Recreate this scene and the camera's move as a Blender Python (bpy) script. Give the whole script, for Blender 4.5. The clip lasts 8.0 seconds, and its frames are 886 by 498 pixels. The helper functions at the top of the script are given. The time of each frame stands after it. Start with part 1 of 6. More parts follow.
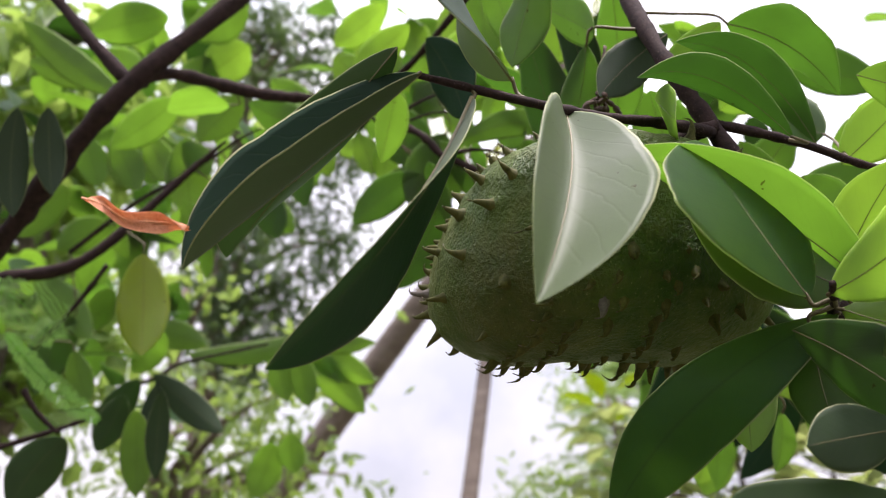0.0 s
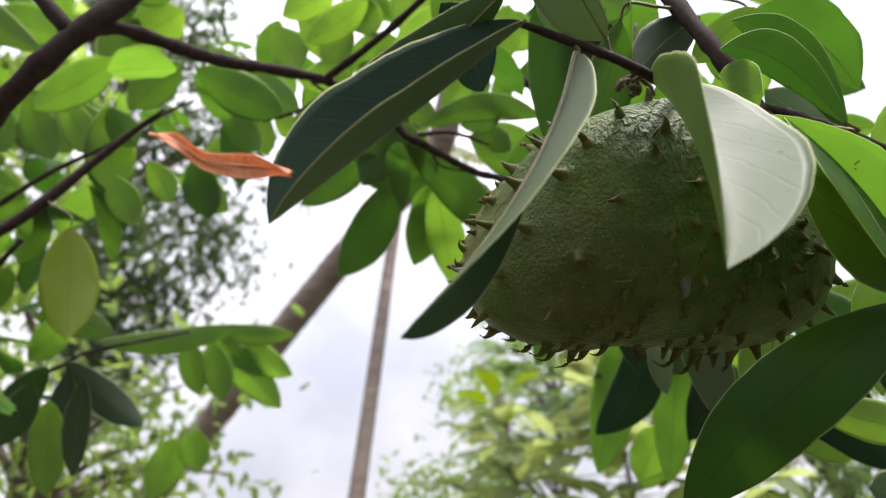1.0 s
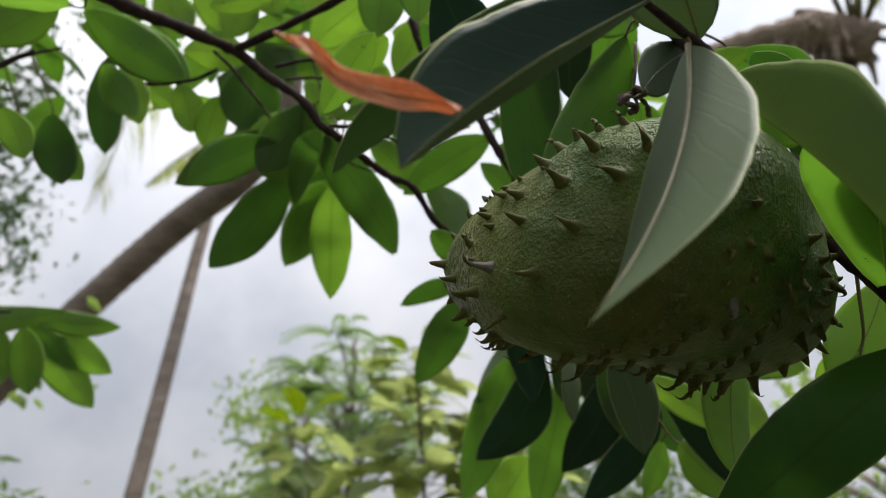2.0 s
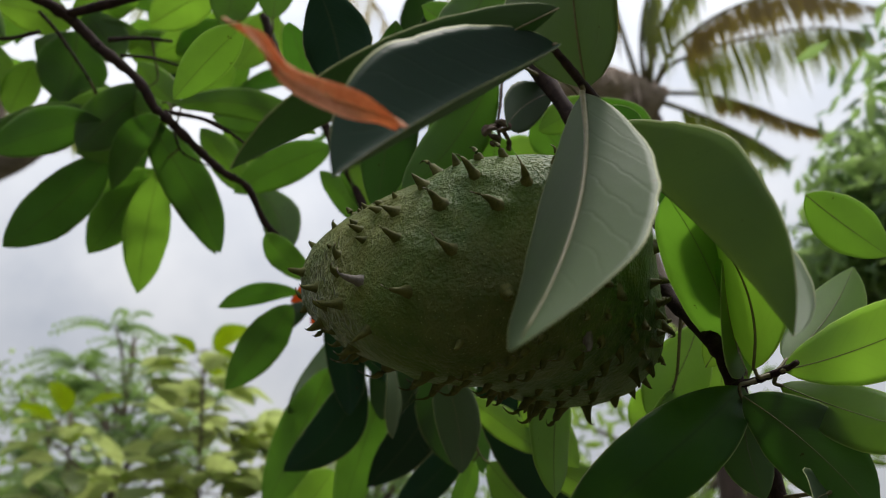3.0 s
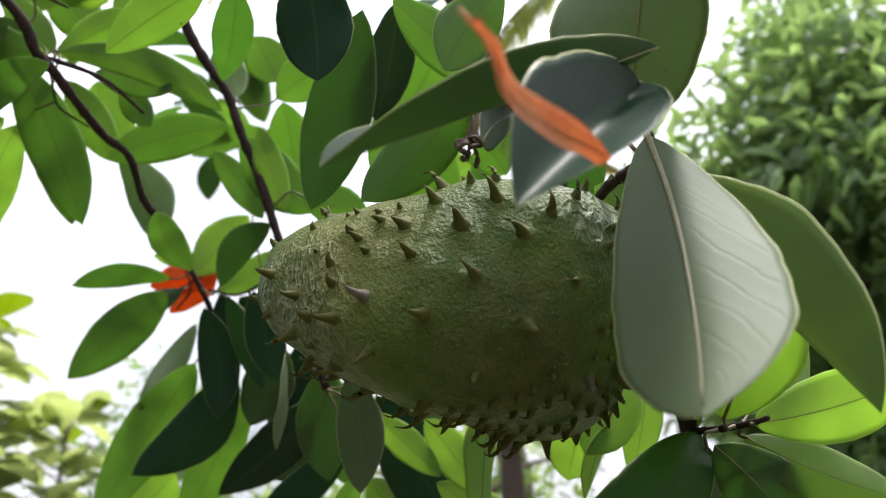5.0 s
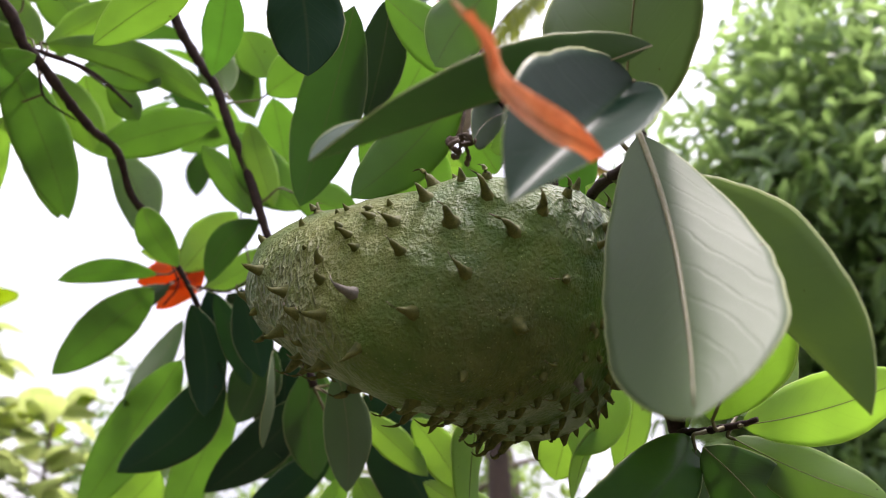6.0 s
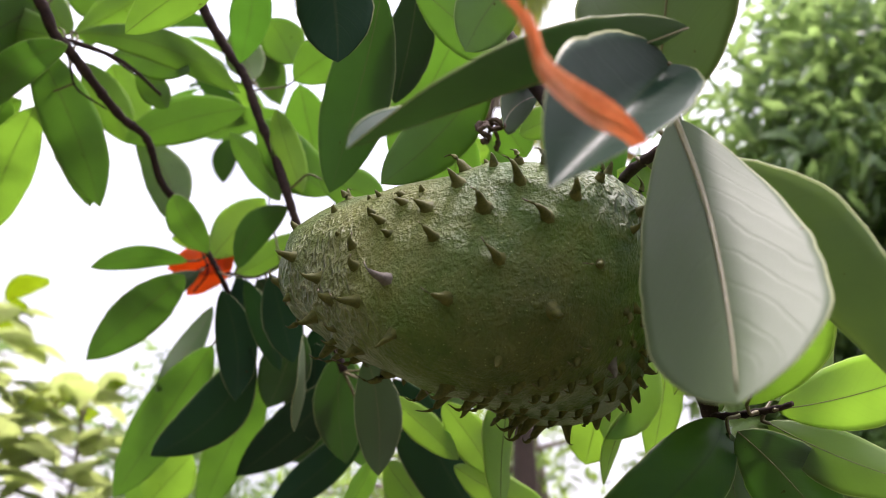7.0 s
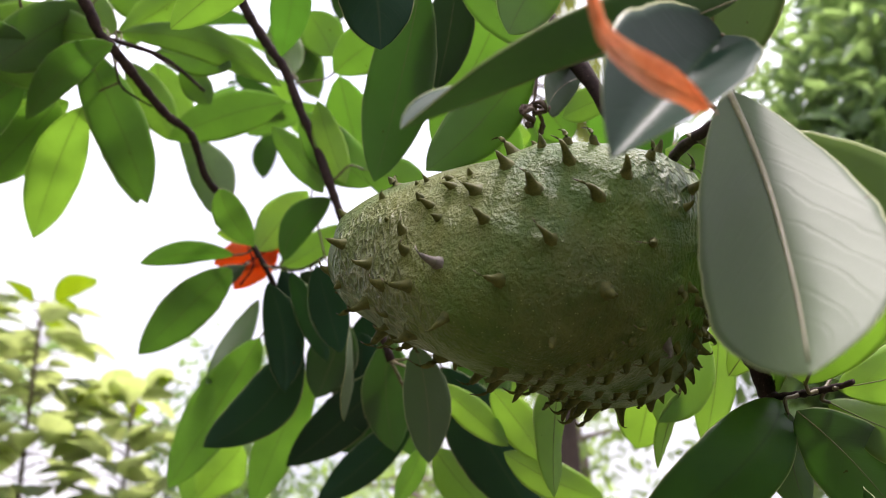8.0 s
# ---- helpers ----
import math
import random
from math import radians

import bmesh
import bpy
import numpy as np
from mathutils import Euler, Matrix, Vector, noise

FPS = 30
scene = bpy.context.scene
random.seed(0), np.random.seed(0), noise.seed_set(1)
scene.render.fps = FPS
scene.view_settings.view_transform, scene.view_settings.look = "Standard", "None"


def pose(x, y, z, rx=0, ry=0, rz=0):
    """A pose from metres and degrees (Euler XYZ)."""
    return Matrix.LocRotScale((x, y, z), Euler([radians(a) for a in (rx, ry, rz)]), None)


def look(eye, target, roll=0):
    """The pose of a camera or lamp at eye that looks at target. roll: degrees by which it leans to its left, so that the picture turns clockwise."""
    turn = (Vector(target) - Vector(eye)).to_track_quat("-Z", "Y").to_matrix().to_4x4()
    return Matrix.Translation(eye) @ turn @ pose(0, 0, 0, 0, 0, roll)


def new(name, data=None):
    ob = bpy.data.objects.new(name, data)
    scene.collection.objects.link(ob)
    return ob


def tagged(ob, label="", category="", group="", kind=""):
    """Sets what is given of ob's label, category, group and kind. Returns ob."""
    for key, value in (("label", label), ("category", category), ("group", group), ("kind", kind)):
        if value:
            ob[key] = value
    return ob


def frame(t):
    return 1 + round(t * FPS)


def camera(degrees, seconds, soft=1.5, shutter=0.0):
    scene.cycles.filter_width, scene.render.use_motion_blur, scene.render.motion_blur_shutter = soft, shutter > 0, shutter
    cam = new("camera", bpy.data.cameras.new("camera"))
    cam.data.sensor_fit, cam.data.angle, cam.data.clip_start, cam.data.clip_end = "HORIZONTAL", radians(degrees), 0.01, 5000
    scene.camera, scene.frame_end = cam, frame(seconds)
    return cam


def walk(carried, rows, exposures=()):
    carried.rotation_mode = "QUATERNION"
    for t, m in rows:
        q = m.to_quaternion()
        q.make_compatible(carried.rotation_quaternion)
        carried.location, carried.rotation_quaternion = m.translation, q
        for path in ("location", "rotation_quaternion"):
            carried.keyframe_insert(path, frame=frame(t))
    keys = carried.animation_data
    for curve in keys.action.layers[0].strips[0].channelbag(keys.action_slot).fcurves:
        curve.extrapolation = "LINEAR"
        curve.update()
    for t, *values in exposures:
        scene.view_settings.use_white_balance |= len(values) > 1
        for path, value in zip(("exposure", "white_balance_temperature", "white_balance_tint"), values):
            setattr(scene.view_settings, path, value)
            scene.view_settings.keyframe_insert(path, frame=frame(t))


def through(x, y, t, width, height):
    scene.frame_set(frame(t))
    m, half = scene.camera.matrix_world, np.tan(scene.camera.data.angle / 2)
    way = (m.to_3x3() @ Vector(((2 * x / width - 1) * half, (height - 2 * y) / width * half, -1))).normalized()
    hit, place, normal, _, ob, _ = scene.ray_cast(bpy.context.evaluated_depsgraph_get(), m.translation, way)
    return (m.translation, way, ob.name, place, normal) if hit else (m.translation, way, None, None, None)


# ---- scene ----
cam = camera(57.1, 8.0, soft=1.0)
PATH = [
    (0, (0.046, -0.001, 1.525), (-0.05, 1.849, 2.279), 0.8),
    (0.5, (-0.007, 0.023, 1.527), (-0.001, 1.881, 2.267), 0.4),
    (1, (-0.056, 0.044, 1.525), (0.149, 1.886, 2.278), -0.6),
    (1.2, (-0.08, 0.061, 1.528), (0.222, 1.89, 2.279), -0.7),
    (2.3, (-0.182, 0.133, 1.525), (0.633, 1.76, 2.356), 0.7),
    (2.5, (-0.188, 0.134, 1.53), (0.715, 1.71, 2.367), 0.5),
    (3, (-0.201, 0.143, 1.527), (0.907, 1.583, 2.363), 0.1),
    (3.5, (-0.219, 0.163, 1.533), (1.021, 1.497, 2.358), -0.1),
    (4, (-0.248, 0.204, 1.534), (1.089, 1.44, 2.363), -0.1),
    (4.5, (-0.256, 0.226, 1.546), (1.154, 1.373, 2.38), 0.1),
    (5, (-0.266, 0.239, 1.55), (1.196, 1.322, 2.381), 0.4),
    (5.2, (-0.266, 0.24, 1.548), (1.208, 1.292, 2.398), 0.4),
    (6.5, (-0.262, 0.243, 1.552), (1.215, 1.322, 2.361), 0.8),
    (7, (-0.267, 0.245, 1.551), (1.191, 1.361, 2.345), 1.0),
    (7.5, (-0.273, 0.242, 1.552), (1.157, 1.403, 2.331), 0.9),
    (8, (-0.269, 0.252, 1.547), (1.138, 1.443, 2.323), 0.7),
]
cam.data.dof.use_dof, cam.data.dof.focus_distance, cam.data.dof.aperture_fstop = True, 0.45, 8.5
EXPOSURES = [(0.0, 0.32, 6500, 23), (1.0, 0.22, 6500, 18), (1.8, -0.33, 6500, 13), (2.5, -0.64, 6500, 10), (3.0, -0.67, 6500, 10), (3.5, -0.53, 6500, 10), (4.5, 0.08, 6500, 11), (5.2, 0.37, 6500, 14), (6.5, 0.54, 6500, 25), (8.0, 0.53, 6500, 23)]
walk(cam, [(t, look(eye, target, roll)) for t, eye, target, roll in PATH], EXPOSURES)

# ---- world and light ----
SUN_UP, SUN_ROUND = radians(77), radians(112)
world = bpy.data.worlds.new("overcast_sky")
scene.world = world
world.use_nodes = True
wn, wl = world.node_tree.nodes, world.node_tree.links
wn.clear()
w_out = wn.new("ShaderNodeOutputWorld")
w_bg = wn.new("ShaderNodeBackground")
w_sky = wn.new("ShaderNodeTexSky")
w_sky.sky_type = "NISHITA"
w_sky.sun_disc = False
w_sky.sun_elevation, w_sky.sun_rotation = SUN_UP, SUN_ROUND
w_co = wn.new("ShaderNodeTexCoord")
w_noise = wn.new("ShaderNodeTexNoise")
w_noise.inputs["Scale"].default_value = 2.6
w_noise.inputs["Detail"].default_value = 6
w_noise.inputs["Roughness"].default_value = 0.55
w_ramp = wn.new("ShaderNodeValToRGB")
w_ramp.color_ramp.elements[0].position, w_ramp.color_ramp.elements[1].position = 0.36, 0.62
w_ramp.color_ramp.elements[0].color = (8.2, 8.7, 9.7, 1)
w_ramp.color_ramp.elements[1].color = (13.2, 13.3, 13.6, 1)
w_mix = wn.new("ShaderNodeMix")
w_mix.data_type = "RGBA"
w_mix.inputs["Factor"].default_value = 0.86
wl.new(w_co.outputs["Generated"], w_noise.inputs["Vector"])
wl.new(w_noise.outputs["Fac"], w_ramp.inputs["Fac"])
wl.new(w_sky.outputs["Color"], w_mix.inputs["A"])
wl.new(w_ramp.outputs["Color"], w_mix.inputs["B"])
# an overcast sky is brightest overhead
w_sep = wn.new("ShaderNodeSeparateXYZ")
w_lift = wn.new("ShaderNodeMapRange")
w_lift.inputs["From Min"].default_value, w_lift.inputs["From Max"].default_value = 0.0, 1.0
w_lift.inputs["To Min"].default_value, w_lift.inputs["To Max"].default_value = 0.46, 1.95
w_dome = wn.new("ShaderNodeVectorMath")
w_dome.operation = "SCALE"
wl.new(w_co.outputs["Generated"], w_sep.inputs[0])
w_high = wn.new("ShaderNodeMath")
w_high.operation = "POWER"
w_high.use_clamp = True
w_high.inputs[1].default_value = 1.6
w_up = wn.new("ShaderNodeMath")
w_up.operation = "MAXIMUM"
w_up.inputs[1].default_value = 0.0
wl.new(w_sep.outputs["Z"], w_up.inputs[0])
wl.new(w_up.outputs[0], w_high.inputs[0])
wl.new(w_high.outputs[0], w_lift.inputs["Value"])
wl.new(w_mix.outputs["Result"], w_dome.inputs[0])
wl.new(w_lift.outputs[0], w_dome.inputs["Scale"])
wl.new(w_dome.outputs["Vector"], w_bg.inputs["Color"])
wl.new(w_bg.outputs["Background"], w_out.inputs["Surface"])
w_bg.inputs["Strength"].default_value = 0.15

sun = new("sun", bpy.data.lights.new("sun", "SUN"))
sun.data.energy, sun.data.angle, sun.data.color = 4.6, radians(9), (1.0, 0.96, 0.9)
sun.matrix_world = look((0, 0, 0), (-math.sin(SUN_ROUND) * math.cos(SUN_UP), -math.cos(SUN_ROUND) * math.cos(SUN_UP), -math.sin(SUN_UP)))


# ---- materials ----
def material(name):
    m = bpy.data.materials.new(name)
    m.use_nodes = True
    nt = m.node_tree
    nt.nodes.clear()
    out = nt.nodes.new("ShaderNodeOutputMaterial")
    return m, nt, out


def node(nt, kind, **sets):
    n = nt.nodes.new(kind)
    for k, v in sets.items():
        n.inputs[k.replace("_", " ")].default_value = v
    return n


def math_node(nt, op, a, b=None, c=None):
    n = nt.nodes.new("ShaderNodeMath")
    n.operation = op
    for i, v in enumerate((a, b, c)):
        if v is None:
            continue
        if isinstance(v, (int, float)):
            n.inputs[i].default_value = v
        else:
            nt.links.new(v, n.inputs[i])
    return n.outputs[0]


def mix_colour(nt, fac, a, b):
    n = nt.nodes.new("ShaderNodeMix")
    n.data_type = "RGBA"
    for key, v in (("Factor", fac), ("A", a), ("B", b)):
        if isinstance(v, (int, float, tuple)):
            n.inputs[key].default_value = v
        else:
            nt.links.new(v, n.inputs[key])
    return n.outputs["Result"]


def leaf_material(name, low, high, vein, glow, rough=0.35, through=0.45, relief=0.15, gloss=0.5, aged_shade=(0.022, 0.054, 0.033, 1), pale=(0.020, 0.046, 0.028, 1), spots=(0.1, 0.06, 0.02, 1), spot_at=0.76, age_shades=False, wax_on=1.0):
    """A leaf's skin: low and high are its colours, vein that of midrib and side veins, glow the light that passes through it."""
    m, nt, out = material(name)
    L = nt.links
    uv = nt.nodes.new("ShaderNodeUVMap")
    uv.uv_map = "blade"
    sep = nt.nodes.new("ShaderNodeSeparateXYZ")
    L.new(uv.outputs["UV"], sep.inputs[0])
    across = math_node(nt, "ABSOLUTE", math_node(nt, "SUBTRACT", sep.outputs["X"], 0.5))
    info = nt.nodes.new("ShaderNodeObjectInfo")
    tc = nt.nodes.new("ShaderNodeTexCoord")
    big = node(nt, "ShaderNodeTexNoise", Scale=22.0, Detail=4.0)
    fine = node(nt, "ShaderNodeTexNoise", Scale=900.0, Detail=3.0)
    spot = node(nt, "ShaderNodeTexNoise", Scale=160.0, Detail=2.0)
    for n in (big, fine, spot):
        L.new(tc.outputs["Object"], n.inputs["Vector"])
    rnd = math_node(nt, "MULTIPLY", math_node(nt, "SUBTRACT", info.outputs["Random"], 0.5), 0.5)
    f = math_node(nt, "ADD", big.outputs["Fac"], rnd)
    base = mix_colour(nt, f, low, high)
    # old leaves are thicker, darker; each leaf's object colour carries this plus painted shade
    age_shade = nt.nodes.new("ShaderNodeSeparateColor")
    L.new(info.outputs["Color"], age_shade.inputs[0])
    old = age_shade.outputs[0]
    if age_shades:
        base = mix_colour(nt, math_node(nt, "MULTIPLY", math_node(nt, "POWER", old, 2.0), 0.8), base, aged_shade)
        base = mix_colour(nt, age_shade.outputs[1], base, pale)
    # side veins run slanting from the midrib to the edge
    bow = math_node(nt, "MULTIPLY", math_node(nt, "POWER", across, 1.25), 0.62)
    run = math_node(nt, "FRACT", math_node(nt, "MULTIPLY", math_node(nt, "ADD", math_node(nt, "SUBTRACT", sep.outputs["Y"], bow), math_node(nt, "MULTIPLY", big.outputs["Fac"], 0.2)), 9.0))
    line = math_node(nt, "ABSOLUTE", math_node(nt, "SUBTRACT", run, 0.5))
    side = math_node(nt, "SMOOTH_MIN", math_node(nt, "MULTIPLY", line, 12.0), 1.0, 0.2)
    rib = math_node(nt, "MINIMUM", math_node(nt, "MULTIPLY", across, 32.0), 1.0)
    rib_on = math_node(nt, "SUBTRACT", 1.0, rib)
    side_on = math_node(nt, "MULTIPLY", math_node(nt, "SUBTRACT", 1.0, side), 0.10)
    # the blade is quilted: it swells between one side vein and the next
    quilt = math_node(nt, "COSINE", math_node(nt, "MULTIPLY", run, 6.2832))
    veins = math_node(nt, "MINIMUM", math_node(nt, "ADD", math_node(nt, "MULTIPLY", rib_on, 0.6), side_on), 1.0)
    base = mix_colour(nt, veins, base, vein)
    if age_shades:
        rim = math_node(nt, "GREATER_THAN", across, 0.487)
        base = mix_colour(nt, math_node(nt, "MULTIPLY", rim, 0.7), base, (0.62, 0.64, 0.34, 1))
    spot_on = math_node(nt, "GREATER_THAN", spot.outputs["Fac"], spot_at)
    base = mix_colour(nt, math_node(nt, "MULTIPLY", spot_on, 0.6), base, spots)
    bump = node(nt, "ShaderNodeBump", Strength=relief, Distance=0.0012)
    h = math_node(nt, "ADD", math_node(nt, "ADD", math_node(nt, "MULTIPLY", side, 0.55), math_node(nt, "MULTIPLY", math_node(nt, "MULTIPLY", quilt, big.outputs["Fac"]), -0.25)), math_node(nt, "MULTIPLY", fine.outputs["Fac"], 0.25))
    h = math_node(nt, "ADD", h, math_node(nt, "MULTIPLY", big.outputs["Fac"], 2.2))
    L.new(h, bump.inputs["Height"])
    p = node(nt, "ShaderNodeBsdfPrincipled", Roughness=rough, Specular_IOR_Level=gloss)
    L.new(base, p.inputs["Base Color"])
    L.new(bump.outputs["Normal"], p.inputs["Normal"])
    L.new(math_node(nt, "ADD", math_node(nt, "MULTIPLY", big.outputs["Fac"], 0.2), rough - 0.1), p.inputs["Roughness"])
    if age_shades:
        # the waxy pale skin shines in blotches
        wax = math_node(nt, "MULTIPLY", math_node(nt, "POWER", big.outputs["Fac"], 3.0), wax_on)
        L.new(math_node(nt, "ADD", math_node(nt, "MULTIPLY", math_node(nt, "ADD", math_node(nt, "MULTIPLY", age_shade.outputs[1], 0.3), age_shade.outputs[2]), wax), gloss), p.inputs["Specular IOR Level"])
    tr = nt.nodes.new("ShaderNodeBsdfTranslucent")
    thick_dim_glow = tuple(c * k for c, k in zip(glow[:3], (0.25, 0.38, 0.38))) + (1,)
    if age_shades:
        # values over 0.8 cut the glow to dark teal, a painted deep shade
        stiff_dim = nt.nodes.new("ShaderNodeMapRange")
        stiff_dim.inputs["From Min"].default_value, stiff_dim.inputs["From Max"].default_value = 0.8, 1.0
        L.new(old, stiff_dim.inputs["Value"])
        glow = mix_colour(nt, stiff_dim.outputs[0], mix_colour(nt, old, glow, thick_dim_glow), tuple(c * k for c, k in zip(glow[:3], (0.06, 0.11, 0.16))) + (1,))
        glow = mix_colour(nt, age_shade.outputs[2], glow, (0.50, 0.58, 0.24, 1))
    if age_shades:
        shade = nt.nodes.new("ShaderNodeVectorMath")
        shade.operation = "SCALE"
        L.new(glow, shade.inputs[0])
        L.new(math_node(nt, "ADD", math_node(nt, "MULTIPLY", f, -0.55), 1.3), shade.inputs["Scale"])
        glow_v = shade.outputs[0]
    else:
        glow_v = mix_colour(nt, f, glow, tuple(c * 0.72 for c in glow[:3]) + (1,))
    glow_v = mix_colour(nt, math_node(nt, "MULTIPLY", veins, 0.4), glow_v, vein)
    glow_v = mix_colour(nt, math_node(nt, "MULTIPLY", spot_on, 0.7), glow_v, spots)
    L.new(glow_v, tr.inputs["Color"])
    mix = node(nt, "ShaderNodeMixShader", Fac=through)
    if age_shades:
        L.new(math_node(nt, "SUBTRACT", through, math_node(nt, "MULTIPLY", stiff_dim.outputs[0], through * 0.4)), mix.inputs[0])
    L.new(p.outputs[0], mix.inputs[1])
    L.new(tr.outputs[0], mix.inputs[2])
    L.new(mix.outputs[0], out.inputs["Surface"])
    return m


LEAF_TOP = leaf_material("leaf_top_skin", (0.012, 0.038, 0.020, 1), (0.030, 0.070, 0.028, 1), (0.07, 0.10, 0.05, 1), (0.64, 0.88, 0.22, 1), rough=0.44, through=0.55, gloss=0.1, age_shades=True, wax_on=0.8)
LEAF_UNDER = leaf_material("leaf_under_skin", (0.058, 0.094, 0.040, 1), (0.092, 0.132, 0.058, 1), (0.12, 0.145, 0.065, 1), (0.64, 0.88, 0.22, 1), rough=0.55, aged_shade=(0.034, 0.056, 0.034, 1), pale=(0.120, 0.162, 0.082, 1), through=0.55, gloss=0.26, age_shades=True, wax_on=3.4)
LEAF_FAR = leaf_material("distant_leaf_skin", (0.06, 0.12, 0.035, 1), (0.11, 0.18, 0.05, 1), (0.1, 0.15, 0.06, 1), (0.48, 0.68, 0.13, 1), rough=0.45, through=0.5)
LEAF_MID = leaf_material("sapling_leaf_skin", (0.10, 0.15, 0.065, 1), (0.16, 0.20, 0.10, 1), (0.12, 0.15, 0.06, 1), (0.86, 0.93, 0.52, 1), rough=0.45, through=0.68)
LEAF_GARDEN = leaf_material("garden_leaf_skin", (0.050, 0.098, 0.046, 1), (0.095, 0.155, 0.075, 1), (0.1, 0.12, 0.06, 1), (0.42, 0.62, 0.18, 1), rough=0.38, through=0.5)
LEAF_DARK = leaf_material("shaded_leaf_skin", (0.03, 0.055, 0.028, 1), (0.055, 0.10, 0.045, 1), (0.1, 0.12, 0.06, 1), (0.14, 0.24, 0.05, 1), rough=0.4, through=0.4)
YELLOW_TOP = leaf_material("yellowing_leaf_top", (0.09, 0.16, 0.02, 1), (0.19, 0.20, 0.02, 1), (0.2, 0.16, 0.05, 1), (0.72, 0.88, 0.08, 1), rough=0.35, through=0.5)
YELLOW_UNDER = leaf_material("yellowing_leaf_under", (0.10, 0.15, 0.03, 1), (0.20, 0.19, 0.04, 1), (0.2, 0.16, 0.05, 1), (0.72, 0.88, 0.08, 1), rough=0.4, through=0.5)


def surface(name, low, high, scale=60.0, rough=0.7, relief=0.4, depth=0.001, stretch=(1, 1, 1), third=None, third_at=0.6, gloss=0.5):
    m, nt, out = material(name)
    L = nt.links
    tc = nt.nodes.new("ShaderNodeTexCoord")
    mp = nt.nodes.new("ShaderNodeMapping")
    mp.inputs["Scale"].default_value = stretch
    L.new(tc.outputs["Object"], mp.inputs["Vector"])
    a = node(nt, "ShaderNodeTexNoise", Scale=scale, Detail=6.0, Roughness=0.65)
    b = node(nt, "ShaderNodeTexNoise", Scale=scale * 7.3, Detail=4.0)
    for n in (a, b):
        L.new(mp.outputs[0], n.inputs["Vector"])
    f = math_node(nt, "ADD", math_node(nt, "MULTIPLY", a.outputs["Fac"], 0.75), math_node(nt, "MULTIPLY", b.outputs["Fac"], 0.4))
    ramp = nt.nodes.new("ShaderNodeMapRange")
    ramp.inputs["From Min"].default_value, ramp.inputs["From Max"].default_value = 0.4, 0.75
    L.new(f, ramp.inputs["Value"])
    col = mix_colour(nt, ramp.outputs[0], low, high)
    if third:
        on = math_node(nt, "MULTIPLY", math_node(nt, "GREATER_THAN", b.outputs["Fac"], third_at), 0.8)
        col = mix_colour(nt, on, col, third)
    p = node(nt, "ShaderNodeBsdfPrincipled", Roughness=rough, Specular_IOR_Level=gloss)
    L.new(col, p.inputs["Base Color"])
    bump = node(nt, "ShaderNodeBump", Strength=relief, Distance=depth)
    L.new(f, bump.inputs["Height"])
    L.new(bump.outputs["Normal"], p.inputs["Normal"])
    L.new(p.outputs[0], out.inputs["Surface"])
    return m


BARK = surface("twig_bark", (0.011, 0.006, 0.006, 1), (0.042, 0.024, 0.021, 1), 120, 0.85, 0.7, 0.0012, third=(0.11, 0.082, 0.070, 1), third_at=0.68, gloss=0.2)
TRUNK = surface("palm_trunk_bark", (0.10, 0.075, 0.06, 1), (0.25, 0.20, 0.17, 1), 3.0, 0.9, 0.8, 0.02, stretch=(1, 1, 5))
TRUNK_DARK = surface("brown_trunk_bark", (0.026, 0.017, 0.014, 1), (0.07, 0.047, 0.040, 1), 8.0, 0.9, 0.8, 0.01, stretch=(1, 1, 0.4))
EARTH = surface("garden_earth", (0.07, 0.066, 0.04, 1), (0.14, 0.132, 0.08, 1), 1.5, 0.95, 0.8, 0.03)
DRY = surface("dry_leaf_skin", (0.55, 0.21, 0.09, 1), (0.76, 0.37, 0.20, 1), 90, 0.6, 0.5, 0.0015)


# ---- building helpers ----
def part(name, bm, mat, parent=None, label="", smooth=True):
    me = bpy.data.meshes.new(name)
    bm.to_mesh(me)
    bm.free()
    for m in mat if isinstance(mat, (list, tuple)) else [mat]:
        me.materials.append(m)
    if smooth:
        me.shade_smooth()
    ob = new(name, me)
    if parent:
        ob.parent = parent
    if label:
        tagged(ob, label)
    return ob


def thing(name, at, label, category, group="", kind=""):
    ob = new(name)
    ob.empty_display_size = 0.05
    ob.location = at
    tagged(ob, label, category, group, kind)
    return ob


def spline(points, steps):
    """Points on a smooth line through the given ones."""
    P = [Vector(p) for p in points]
    P = [2 * P[0] - P[1]] + P + [2 * P[-1] - P[-2]]
    out = []
    for i in range(1, len(P) - 2):
        for k in range(steps):
            t = k / steps
            a, b, c, d = P[i - 1], P[i], P[i + 1], P[i + 2]
            out.append(0.5 * (2 * b + (c - a) * t + (2 * a - 5 * b + 4 * c - d) * t * t + (3 * b - a - 3 * c + d) * t ** 3))
    out.append(P[-2])
    return out


